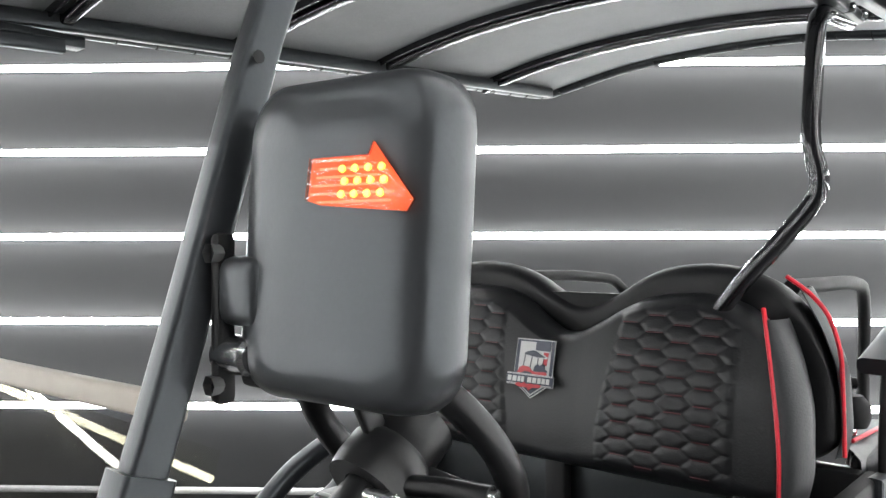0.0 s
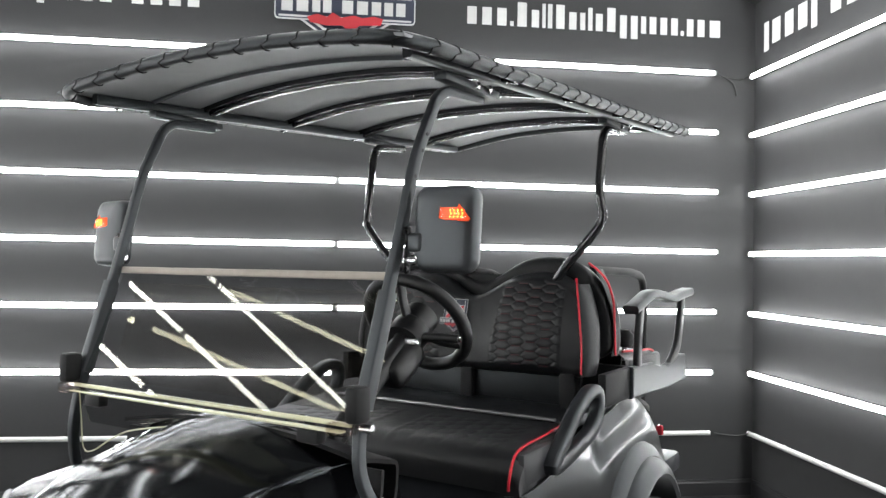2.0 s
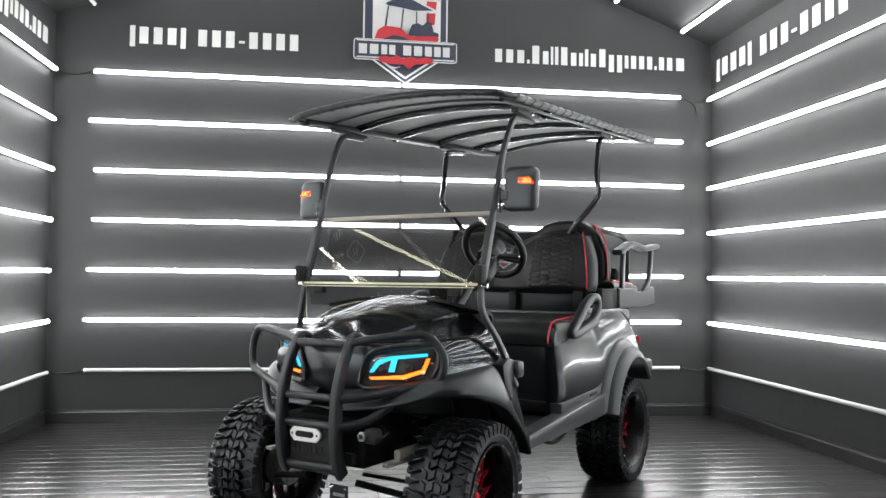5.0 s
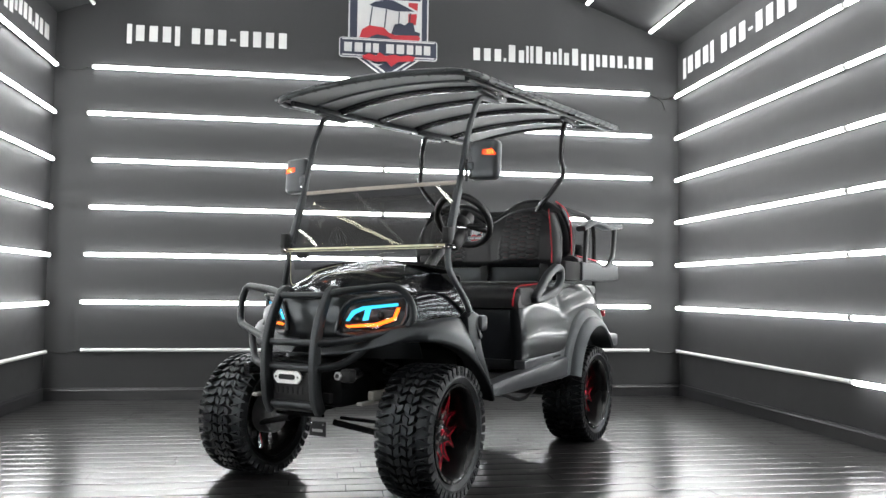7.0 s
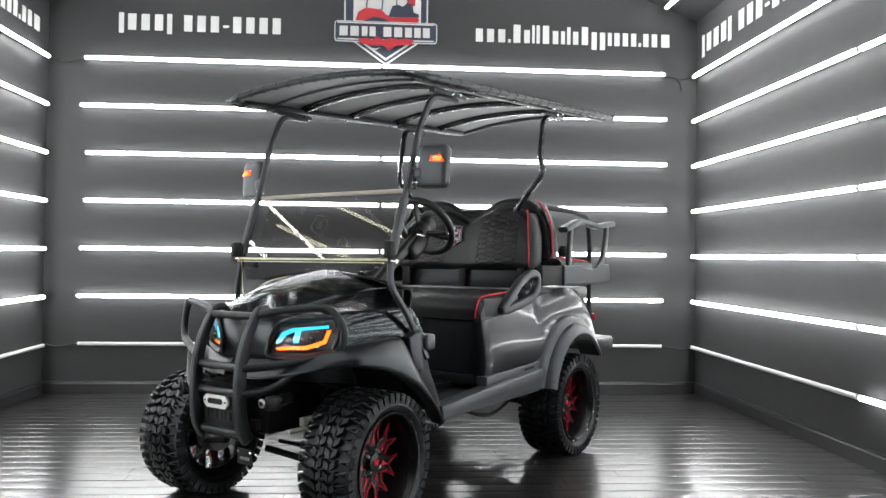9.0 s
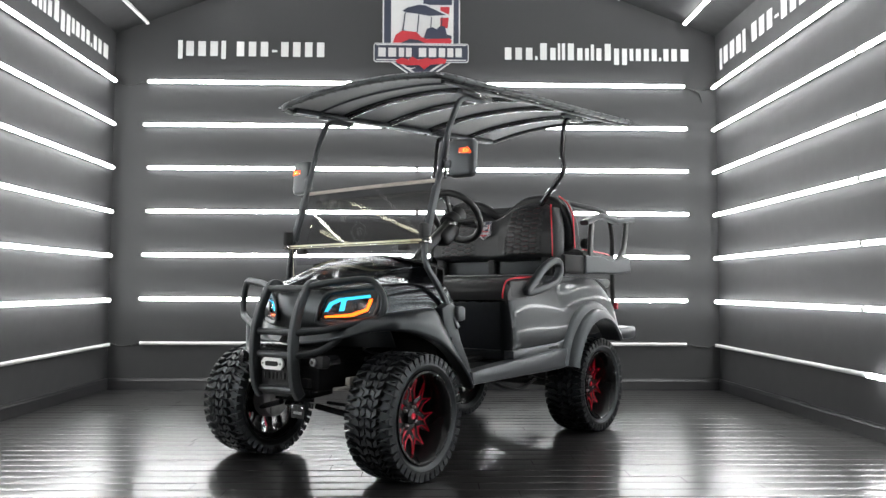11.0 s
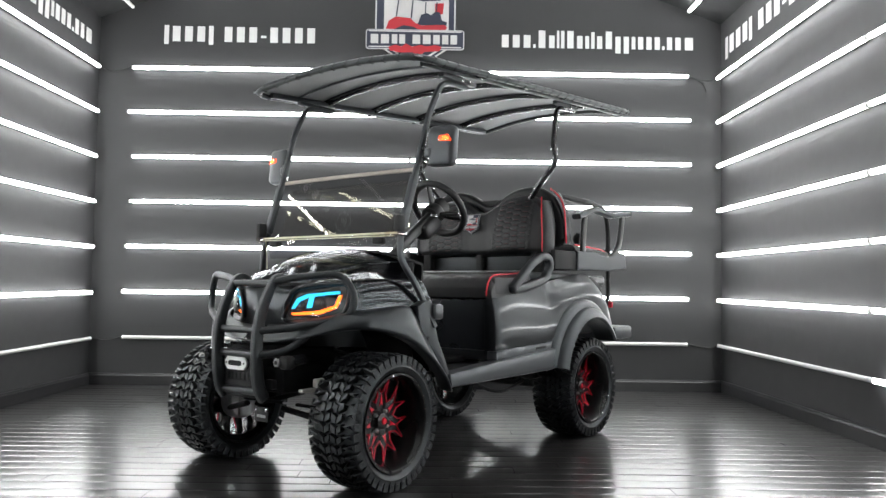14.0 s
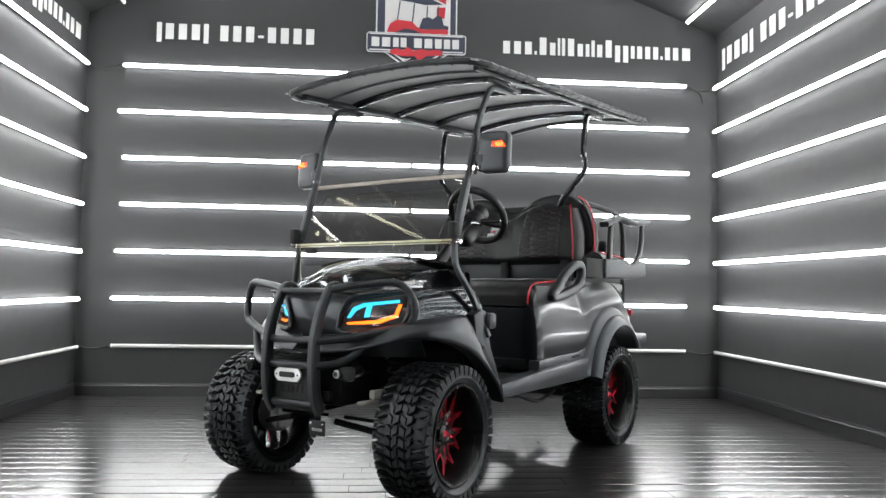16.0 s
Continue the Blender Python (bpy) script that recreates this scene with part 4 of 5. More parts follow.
# ---- floor, sills and rear body
part("floorboard", box((0.62, 1.02, 0.03), (1.15, 0, 0.44), 0.008), MATTE, cart, "black ribbed floor mat")
part("firewall", skin([[(1.48, y, 0.44) for y in (-0.46, 0, 0.46)], [(1.53, y, 0.62) for y in (-0.46, 0, 0.46)], [(1.47, y, 0.95) for y in (-0.43, 0, 0.43)]], 0.01), MATTE, cart)
for s in both:
    sill = [(1.385, 0.445), (1.372, 0.381), (0.50, 0.40), (0.42, 0.41), (0.42, 0.52), (0.56, 0.51), (0.95, 0.48), (1.15, 0.465)]
    m = Matrix(((1, 0, 0, 0), (0, 0, s, 0.50 * s), (0, 1, 0, 0), (0, 0, 0, 1)))
    part("sill", slab(sill, 0.085, 0.014, m), GREYTRIM, cart, "dark grey moulded sill")
    strip = [(0.985, 0.48), (0.985, 0.522), (0.90, 0.531), (0.52, 0.548), (0.455, 0.558), (0.415, 0.60), (0.40, 0.60), (0.41, 0.49)]
    part("sill_strip", slab(strip, 0.062, 0.004, m), GREYTRIM, cart, "dark grey strip above the sill")
    part("bar", slab([(0.52, 0.521), (0.62, 0.516), (0.62, 0.528), (0.52, 0.533)], 0.002, 0, m @ Matrix.Translation((0, 0, 0.0615))), MATTE, cart)
    # rear quarter panel with a waist and a raised tail
    prof = [
        (0.982, [(0.480, 0.50), (0.485, 0.60), (0.485, 0.70), (0.475, 0.785)]),
        (0.974, [(0.518, 0.50), (0.518, 0.60), (0.518, 0.70), (0.50, 0.787)]),
        (0.955, [(0.541, 0.50), (0.545, 0.60), (0.545, 0.70), (0.520, 0.789)]),
        (0.915, [(0.552, 0.501), (0.55, 0.60), (0.55, 0.70), (0.527, 0.794)]),
        (0.80, [(0.556, 0.505), (0.558, 0.61), (0.552, 0.72), (0.528, 0.81)]),
        (0.60, [(0.557, 0.527), (0.557, 0.636), (0.546, 0.746), (0.516, 0.842)]),
        (0.42, [(0.561, 0.578), (0.557, 0.68), (0.543, 0.782), (0.506, 0.879)]),
        (0.25, [(0.569, 0.63), (0.565, 0.718), (0.548, 0.818), (0.502, 0.91)]),
        (0.05, [(0.573, 0.66), (0.57, 0.742), (0.552, 0.838), (0.496, 0.932)]),
        (-0.12, [(0.568, 0.655), (0.564, 0.726), (0.543, 0.815), (0.484, 0.91)]),
        (-0.28, [(0.55, 0.62), (0.545, 0.69), (0.522, 0.768), (0.457, 0.84)]),
        (-0.38, [(0.50, 0.58), (0.495, 0.65), (0.47, 0.72), (0.41, 0.78)]),
    ]
    smooth = lambda x: min(1, max(0, x)) ** 2 * (3 - 2 * min(1, max(0, x)))
    low, high = (curve([(u, pr[k][0], pr[k][1]) for u, pr in prof], 8) for k in (0, -1))
    sheet_rows = []
    for a, b in zip(low, high):
        row, flat = [], smooth((0.985 - a.x) / 0.06) * smooth((a.x + 0.40) / 0.1)
        for k in range(25):
            t = k / 24
            q = a.lerp(b, t)
            belly = 0.012 * math.sin(math.pi * t ** 0.8)
            hump = 0.010 * smooth((0.44 - q.x) / 0.12) * smooth((t - 0.3) / 0.3) * (1 - smooth((t - 0.8) / 0.2))
            fold = 0.007 * math.exp(-((q.x - 0.43 - 0.05 * (t - 0.6)) / 0.02) ** 2) * smooth((t - 0.5) / 0.35)
            row.append((q.x, (q.y + flat * (belly + hump - fold)) * s, q.z))
        sheet_rows.append(row)
    part("quarter_panel", skin(sheet_rows, 0.006), PAINT_SIDE, cart, "satin black rear quarter panel")
    part("rear_fender", arch(0.10, 0.31, 0.318, 14, 142, 0.56, 0.64, s=s, squash=1.16), FLARE, cart, "dark grey rear fender flare")
    part("tail_slot", slab([(-0.02, 0.905), (-0.10, 0.895), (-0.26, 0.835), (-0.25, 0.865), (-0.12, 0.918), (-0.03, 0.93)], 0.012, 0.003, Matrix(((1, 0, 0, 0), (0, 0, s, 0.478 * s), (0, 1, 0, 0), (0, 0, 0, 1)))), MATTE, cart)
    part("tail_light", box((0.02, 0.03, 0.042), (-0.362, 0.50 * s, 0.748), 0.008), TAIL, cart, "red tail light")
part("seat_box", box((0.60, 1.0, 0.32), (0.65, 0, 0.63), 0.02), SEATBOX, cart, "satin black seat pod")
part("rear_deck", box((0.9, 0.86, 0.06), (0.02, 0, 0.9), 0.02), PAINT_SATIN, cart)
part("rear_tub", box((0.62, 0.8, 0.32), (-0.06, 0, 0.72), 0.04), MATTE, cart)
part("seat_base_lip", box((0.03, 1.0, 0.05), (0.965, 0, 0.50), 0.008), PAINT_SATIN, cart)

# ---- seats
HEX_A, HEX_B = 0.054, 0.031


def quilt(y, z):
    """Depth of the hexagon quilting at a place on the seat, in metres."""
    best = 9.0
    c0 = round(y / HEX_A)
    for c in (c0 - 1, c0, c0 + 1):
        off = 0.5 * HEX_B * (c % 2)
        r = round((z - off) / HEX_B)
        dy, dz = abs(y - c * HEX_A) / (HEX_A / 1.5), abs(z - off - r * HEX_B) / (HEX_B / 2)
        best = min(best, max(dz, dy + 0.5 * dz))
    return 0.0036 * (1 - min(1, best) ** 5)


BACK_TOP = curve([(0, 1.300, 0), (0.03, 1.304, 0), (0.08, 1.330, 0), (0.13, 1.361, 0), (0.19, 1.384, 0), (0.27, 1.391, 0), (0.34, 1.380, 0), (0.40, 1.346, 0), (0.445, 1.285, 0), (0.472, 1.205, 0), (0.488, 1.095, 0)], 5)


def backrest_outline(k):
    """Half width k in 0..1 along the top: the wavy upper edge of a two-person backrest."""
    y = abs(k) * 0.487
    for p, q in zip(BACK_TOP, BACK_TOP[1:]):
        if p.x <= y <= q.x:
            return p.y + (q.y - p.y) * (y - p.x) / max(1e-6, q.x - p.x)
    return 1.1


def backrest(root, face, x0, lean, dz, quilted=True, wide=1.0, bow=0.0):
    """A padded two-person backrest. face: +1 looks forward."""
    back = lambda z: x0 - lean * (z - 1.03) + bow * math.sin(math.pi * min(1, max(0, (z - 1.03) / 0.36)))
    seam = lambda z: 0.458 - 0.05 * max(0, (z - 1.12) / 0.25) ** 1.5
    nz, ny = (130, 300) if quilted else (50, 90)
    rows_f, rows_b = [], []
    for j in range(ny + 1):
        k = -1 + 2 * j / ny
        y = 0.487 * k
        yw = y * wide
        top = backrest_outline(k)
        bottom = 1.03 + 0.05 * max(0, (abs(k) - 0.86) / 0.14) ** 2
        f, b = [], []
        for i in range(nz + 1):
            t = i / nz
            z = bottom + (top - bottom) * t
            e = min(1.0, min(t * 7.0, (1 - t) * 11.0))
            g = min(1.0, (1 - abs(k)) * 11.0)
            puff = (1 - (1 - e) ** 2) * (1 - (1 - g) ** 2)
            d = 0.055 * puff ** 0.5 + 0.012 * math.sin(math.pi * min(1, max(0, (abs(y) - 0.06) / 0.38))) * puff
            lo = 0.105 + 0.16 * max(0.0, z - 1.12)
            if quilted and lo < abs(y) < 0.38 and z > 1.055 and z < top - 0.016:
                edge = min(1, (abs(y) - lo) / 0.01, (0.38 - abs(y)) / 0.01, (z - 1.055) / 0.015, (top - 0.016 - z) / 0.012)
                d += quilt(y, z) * edge
            xx = back(z)
            f.append((xx + face * d, yw, z + dz))
            b.append((xx - face * 0.035 * puff ** 0.5, yw, z + dz))
        rows_f.append(f)
        rows_b.append(b)
    bm = skin(rows_f)
    skin(rows_b, bm=bm)
    bmesh.ops.remove_doubles(bm, verts=bm.verts, dist=0.0004)
    pad = part("backrest", bm, VINYL if quilted else VINYL_DARK, root, "charcoal vinyl backrest quilted in hexagons" if quilted else "black vinyl backrest")
    for s in both:
        pts = []
        for z in [1.05, 1.08, 1.12, 1.18, 1.24, 1.30, 1.34, 1.37]:
            y = seam(z)
            pts.append((back(z) + face * 0.0585, y * s, z + dz) if quilted else (back(z) - face * 0.02, (0.490 - 0.085 * max(0, (z - 1.15) / 0.22) ** 4) * s * wide, z + dz))
        if s > 0:
            part("piping", pipe(curve(pts, 3), 0.0042, n=7), PIPING, pad, "red piping")
        # lighter side bolster
        rows = []
        for z in [1.045, 1.09, 1.14, 1.20, 1.26, 1.31, 1.35]:
            yi = seam(z) + 0.002
            yo = max(yi + 0.014, 0.492 - 0.012 * max(0, (1.08 - z) / 0.04) - 0.06 * max(0, (z - 1.17) / 0.18) ** 1.6)
            xx = back(z)
            yi, yo = yi * wide, yo * wide
            rows.append([(xx + face * 0.0575, yi * s, z + dz), (xx + face * 0.058, (yi * 0.6 + yo * 0.4) * s, z + dz), (xx + face * 0.045, (yi * 0.15 + yo * 0.85) * s, z + dz), (xx + face * 0.012, (yo + 0.003) * s, z + dz), (xx - face * 0.025, (yo - 0.004) * s, z + dz)])
        part("bolster", skin(lerp_rows(rows, 3), 0.002), VINYL_SIDE, pad, "grey vinyl side bolster")
        if quilted:
            bm = bmesh.new()
            for c in range(2, 8):
                y = c * HEX_A
                top = backrest_outline(y / 0.487)
                for r in range(32, 46):
                    z = (r + 0.5 + 0.5 * (c * s % 2)) * HEX_B
                    if 1.065 < z < top - 0.03 and 0.115 + 0.16 * max(0, z - 1.12) < y < 0.37:
                        dy = 0.0165
                        xx = back(z) + face * (0.0562 + 0.012 * math.sin(math.pi * min(1, (y - 0.06) / 0.38)))
                        a, b = Vector((xx, (y - dy) * s, z + dz)), Vector((xx, (y + dy) * s, z + dz))
                        pipe([a, b], 0.0013, bm, n=5)
            tagged(part("stitching", bm, STITCH, pad), "dark red stitching", kind="stuff")
    return pad


def cushion(root, u0, u1, z0, z1, face):
    """A padded bench cushion with a rolled front edge."""
    nu, nv = 70, 150
    rows = []
    for j in range(nv + 1):
        k = -1 + 2 * j / nv
        y = 0.515 * k
        r = []
        for i in range(nu + 1):
            t = i / nu
            if t < 0.16:
                q = t / 0.16
                u, z = u1 - face * 0.0, z0 + (z1 - 0.07 - z0) * q
            elif t < 0.32:
                a = (t - 0.16) / 0.16 * math.pi / 2
                u, z = u1 - face * 0.085 * (1 - math.cos(a)), z1 - 0.07 + 0.07 * math.sin(a)
            else:
                q = (t - 0.32) / 0.68
                u, z = u1 - face * 0.085 + (u0 - u1 + face * 0.085) * q, z1 + 0.02 * q
            side = max(0.0, (abs(k) - 0.9) / 0.1)
            z -= 0.03 * side ** 2.5
            if abs(y) > 0.05 and abs(y) < 0.42 and t > 0.2 and t < 0.85:
                z += quilt(y, u * 0.58) * min(1, (t - 0.2) / 0.05, (0.85 - t) / 0.05, (abs(y) - 0.05) / 0.01, (0.42 - abs(y)) / 0.01) * 0.8
            r.append((u, y, z))
        rows.append(r)
    for k, y in ((0, -0.518), (len(rows) - 1, 0.518)):
        wall = [(p[0], y, z0) for p in rows[k]]
        rows.insert(0, wall) if k == 0 else rows.append(wall)
    pad = part("cushion", skin(rows), VINYL, root, "charcoal vinyl bench cushion")
    for s in both:
        pts = [(u1 + face * 0.002, 0.485 * s, z0 + 0.01), (u1 + face * 0.003, 0.488 * s, z1 - 0.072), (u1 - face * 0.023, 0.49 * s, z1 - 0.016), (u1 - face * 0.085, 0.492 * s, z1 + 0.003), (u1 - face * 0.2, 0.493 * s, z1 + 0.01), (u0 + face * 0.03, 0.493 * s, z1 + 0.02)]
        if s > 0:
            part("piping", pipe(curve(pts, 4), 0.0042, n=7), PIPING, pad, "red piping")
        part("bolster", box((abs(u1 - u0) - 0.05, 0.036, z1 - z0 - 0.012), ((u0 + u1) / 2, 0.502 * s, (z0 + z1) / 2), 0.018), VINYL_SIDE, pad, "grey vinyl side bolster")
    return pad


front_seat = empty("front_seat", None, cart)
cushion(front_seat, 0.61, 0.972, 0.79, 0.905, 1)
backrest(front_seat, 1, 0.34, 0.22, 0.0, bow=0.026)
emblem("seat_emblem", 0.118, pose(0.3285, -0.042, 1.214, 0, 0, 0) @ Matrix.Translation((0.061, 0, 0)) @ Matrix.Rotation(radians(-12.5), 4, "Y") @ Matrix(((0, 0, 1, 0), (1, 0, 0, 0), (0, 1, 0, 0), (0, 0, 0, 1))), "", front_seat, 0.0012)
for s in both:
    part("seat_bracket", box((0.05, 0.06, 0.22), (0.36, 0.40 * s, 0.97), 0.01), MATTE, front_seat)
part("seat_bracket", box((0.03, 0.05, 0.2), (0.36, 0.0, 0.97), 0.008), MATTE, front_seat)
part("riser_panel", box((0.018, 0.86, 0.17), (0.325, 0.0, 0.985), 0.008), PAINT_SATIN, front_seat, "satin black panel under the backrest")
rear_seat = empty("rear_seat", None, cart)
backrest(rear_seat, -1, 0.205, -0.1, 0.055, quilted=False, wide=1.05)
cushion(rear_seat, 0.12, -0.33, 1.0, 1.085, -1)
part("back_shell", skin(lerp_rows([[(0.255 - 0.0 * z, y, z) for z in (1.0, 1.15, 1.30, 1.38)] for y in (-0.40, -0.2, -0.08, 0.08, 0.2, 0.40)], 2), 0.02), MATTE, rear_seat)

# ---- cup tray behind the front cushion
tray = empty("cup_tray", None, cart)
part("tray", box((0.44, 0.98, 0.04), (0.39, 0, 0.912), 0.012), PAINT_SATIN, tray)
part("tray_lip", pipe([(0.612, -0.46, 0.932), (0.612, 0.46, 0.932)], 0.006), STEEL, tray)
for y in (-0.17, 0.165):
    part("cup_ring", spin([(0.056, 0.0), (0.080, 0.0), (0.085, 0.010), (0.081, 0.024), (0.066, 0.027), (0.056, 0.016)], 30, Matrix.Translation((0.245, y, 0.934)) @ Matrix.Rotation(radians(90), 4, "X")), BLACKPLASTIC, tray)
    for a in (0, 120, 240):
        part("cup_finger", box((0.06, 0.016, 0.008), (0.032, 0, 0), 0.003, Matrix.Translation((0.245, y, 0.946)) @ Matrix.Rotation(radians(a + 20), 4, "Z")), GLOSSTUBE, tray)

# ---- hip hoops and rear arm rests
for s in both:
    hoop = rounded([(0.825, 0.535 * s, 0.83), (0.735, 0.535 * s, 0.893), (0.635, 0.535 * s, 0.972), (0.52, 0.535 * s, 1.02), (0.45, 0.535 * s, 1.01), (0.447, 0.535 * s, 0.945), (0.50, 0.535 * s, 0.892), (0.62, 0.535 * s, 0.862), (0.74, 0.535 * s, 0.838)], 0.05, 5, closed=True)
    part("hip_hoop", sweep(hoop, oblong(0.042, 0.045, 0.013), closed=True, up=(0, 1, 0)), FLARE, cart, "dark grey moulded hip hoop")
    rest = empty("arm_rest", None, cart)
    base = [(0.13, 0.95), (0.13, 1.062), (-0.07, 1.062), (-0.13, 1.046), (-0.2, 1.04), (-0.27, 1.055), (-0.33, 1.073), (-0.40, 1.07), (-0.415, 0.972), (-0.2, 0.953)]
    m = Matrix.Translation((0.13, 0, 0)) @ Matrix.Rotation(radians(-4.5 * s), 4, "Z") @ Matrix.Translation((-0.13, 0, 0)) @ Matrix(((1, 0, 0, 0), (0, 0, s, 0.535 * s), (0, 1, 0, 0), (0, 0, 0, 1)))
    part("side_plate", slab(base, 0.03, 0.008, m), FLARE, rest, smooth=False)
    out = lambda u: (0.552 + 0.079 * (0.13 - u)) * s
    bar = lambda pts: curve([(u, out(u), w) for u, w in pts])
    part("front_upright", sweep(bar([(0.105, 1.03), (0.10, 1.15), (0.085, 1.27)]), oblong(0.042, 0.024, 0.008), up=(0, 1, 0)), BLACKPLASTIC, rest)
    part("rear_upright", sweep(bar([(-0.20, 1.03), (-0.285, 1.10), (-0.32, 1.2), (-0.335, 1.30)]), oblong(0.042, 0.024, 0.008), up=(0, 1, 0)), BLACKPLASTIC, rest)
    part("pad", sweep(bar([(0.17, 1.262), (0.10, 1.285), (0.0, 1.315), (-0.1, 1.31), (-0.21, 1.297), (-0.31, 1.31), (-0.40, 1.32)]), oblong(0.06, 0.032, 0.012), up=(0, 0, 1)), FLARE, rest)
for s in both:
    part("box_side", box((0.30, 0.03, 0.11), (0.26, 0.535 * s, 1.005), 0.008), MATTE, cart)
part("box_back", box((0.04, 1.04, 0.11), (0.13, 0, 1.005), 0.008), MATTE, cart)

# ---- rear grab bar, footstep
grab = rounded([(0.15, 0.40, 1.40), (-0.30, 0.39, 1.395), (-0.55, 0.36, 1.375), (-0.64, 0.34, 1.25), (-0.66, 0.33, 1.0), (-0.66, 0.33, 0.60)], 0.07)
for s in both:
    part("grab_rail", pipe(mirrored(grab, s), 0.0165), MATTE, cart, "black rear rail")
part("grab_crossbar", pipe([(-0.655, -0.335, 1.10), (-0.655, 0.335, 1.10)], 0.0165), MATTE, cart)
part("foot_step", box((0.25, 1.0, 0.085), (-0.555, 0, 0.565), 0.02), GREYTRIM, cart, "dark grey rear foot step")
lock = empty("helmet_lock", None, cart)
part("knob", spin([(0.0001, 0.045), (0.02, 0.043), (0.034, 0.025), (0.036, 0.0), (0.028, -0.02), (0.0001, -0.024)], 16, Matrix.Translation((0.0, 0.47, 1.135)) @ Matrix.Rotation(radians(90), 4, "X"), closed=False), MATTE, lock, "black ball knob")
part("stem", pipe([(0.0, 0.47, 1.12), (0.02, 0.47, 1.04)], 0.009), CHROME, lock)

# ---- canopy roof
RAIL_W, U0, U1 = 0.575, -0.47, 1.632


def rail_z(u):
    return 1.845 + 0.0655 * (1.632 - u)


def roof_z(u, v):
    k = 1 - (abs(v) / RAIL_W) ** 2.2
    front = max(0.0, (u - 1.15) / 0.5)
    return rail_z(u) + k * (0.062 - 0.018 * front)


roof = empty("canopy_roof", None, cart)
rows = [[(u, v, roof_z(u, v) + 0.014) for v in [RAIL_W * j / 14 for j in range(-14, 15)]] for u in [U0 + (U1 - U0) * i / 26 for i in range(27)]]
part("canopy", skin(rows, 0.006), CANVAS, roof, "grey canvas canopy stretched over bows")
edge = [(u, RAIL_W, rail_z(u) + 0.004) for u in (U0 + 0.06, 0.0, 0.5, 1.0, 1.4, U1 - 0.08)]
edge += [(U1, v, roof_z(U1, v) + 0.004) for v in (RAIL_W - 0.06, 0.3, 0.1, -0.1, -0.3, -RAIL_W + 0.06)]
edge += [(u, -RAIL_W, rail_z(u) + 0.004) for u in (U1 - 0.08, 1.4, 1.0, 0.5, 0.0, U0 + 0.06)]
edge += [(U0, v, roof_z(U0, v) + 0.004) for v in (-RAIL_W + 0.06, -0.3, -0.1, 0.1, 0.3, RAIL_W - 0.06)]
loop = curve(edge, 5, closed=True)
part("edge_tube", pipe(loop, 0.0165, closed=True), PAINT_SATIN, roof, "dark wrapped edge tube")
# lacing round the edge tube
run, total = 0.0, 0.0
for a, b in zip(loop, loop[1:] + loop[:1]):
    step = (b - a).length
    while run < total + step:
        p = a + (b - a) * ((run - total) / step)
        d = (b - a).normalized()
        q = d.to_track_quat("Z", "Y").to_matrix().to_4x4()
        part("lace", sweep([Matrix.Translation(p) @ q @ Vector((0.0172 * math.cos(t), 0.0172 * math.sin(t), 0.012 * (t / 3.14 - 1))) for t in [2 * math.pi * k / 12 for k in range(12)]], circle(0.0022, 5), True), MATTE, roof)
        run += 0.085
    total += step
for u in (1.14, 0.755, 0.34, -0.12):
    pts = [(u + 0.0, v, roof_z(u, v) - 0.004) for v in [RAIL_W * j / 10 for j in range(-10, 11)]]
    part("bow", sweep(pts, oblong(0.03, 0.026, 0.007), up=(1, 0, 0)), GLOSSTUBE, roof)
    part("bow_flange", sweep([(u + 0.03, v, roof_z(u, v) + 0.004) for v in [RAIL_W * j / 10 for j in range(-10, 11)]], oblong(0.03, 0.006, 0.002), up=(1, 0, 0)), GLOSSTUBE, roof)
part("seam", sweep([(1.36, v, roof_z(1.36, v) + 0.004) for v in [0.56 * j / 10 for j in range(-10, 11)]], oblong(0.016, 0.006, 0.002), up=(1, 0, 0)), GREYTRIM, roof)
for s in both:
    part("side_rail", sweep([(u, (RAIL_W - 0.05) * s, rail_z(u) - 0.0) for u in (1.55, 1.0, 0.4, -0.4)], oblong(0.03, 0.024, 0.006), up=(0, 1, 0)), PAINT_SATIN, roof)
    part("rail_plate", box((0.26, 0.035, 0.022), (1.25, 0.50 * s, rail_z(1.3) - 0.028), 0.005), PAINT_SATIN, roof)
    part("rail_plate", box((0.24, 0.035, 0.022), (0.22, 0.50 * s, rail_z(0.22) - 0.026), 0.005), PAINT_SATIN, roof)
    for u in (1.18, 1.24, 0.12, 0.20):
        part("bolt", spin([(0.0001, 0.012), (0.009, 0.01), (0.009, -0.012)], 8, Matrix.Translation((u, 0.515 * s, rail_z(u) - 0.03)), closed=False), CHROME, roof)

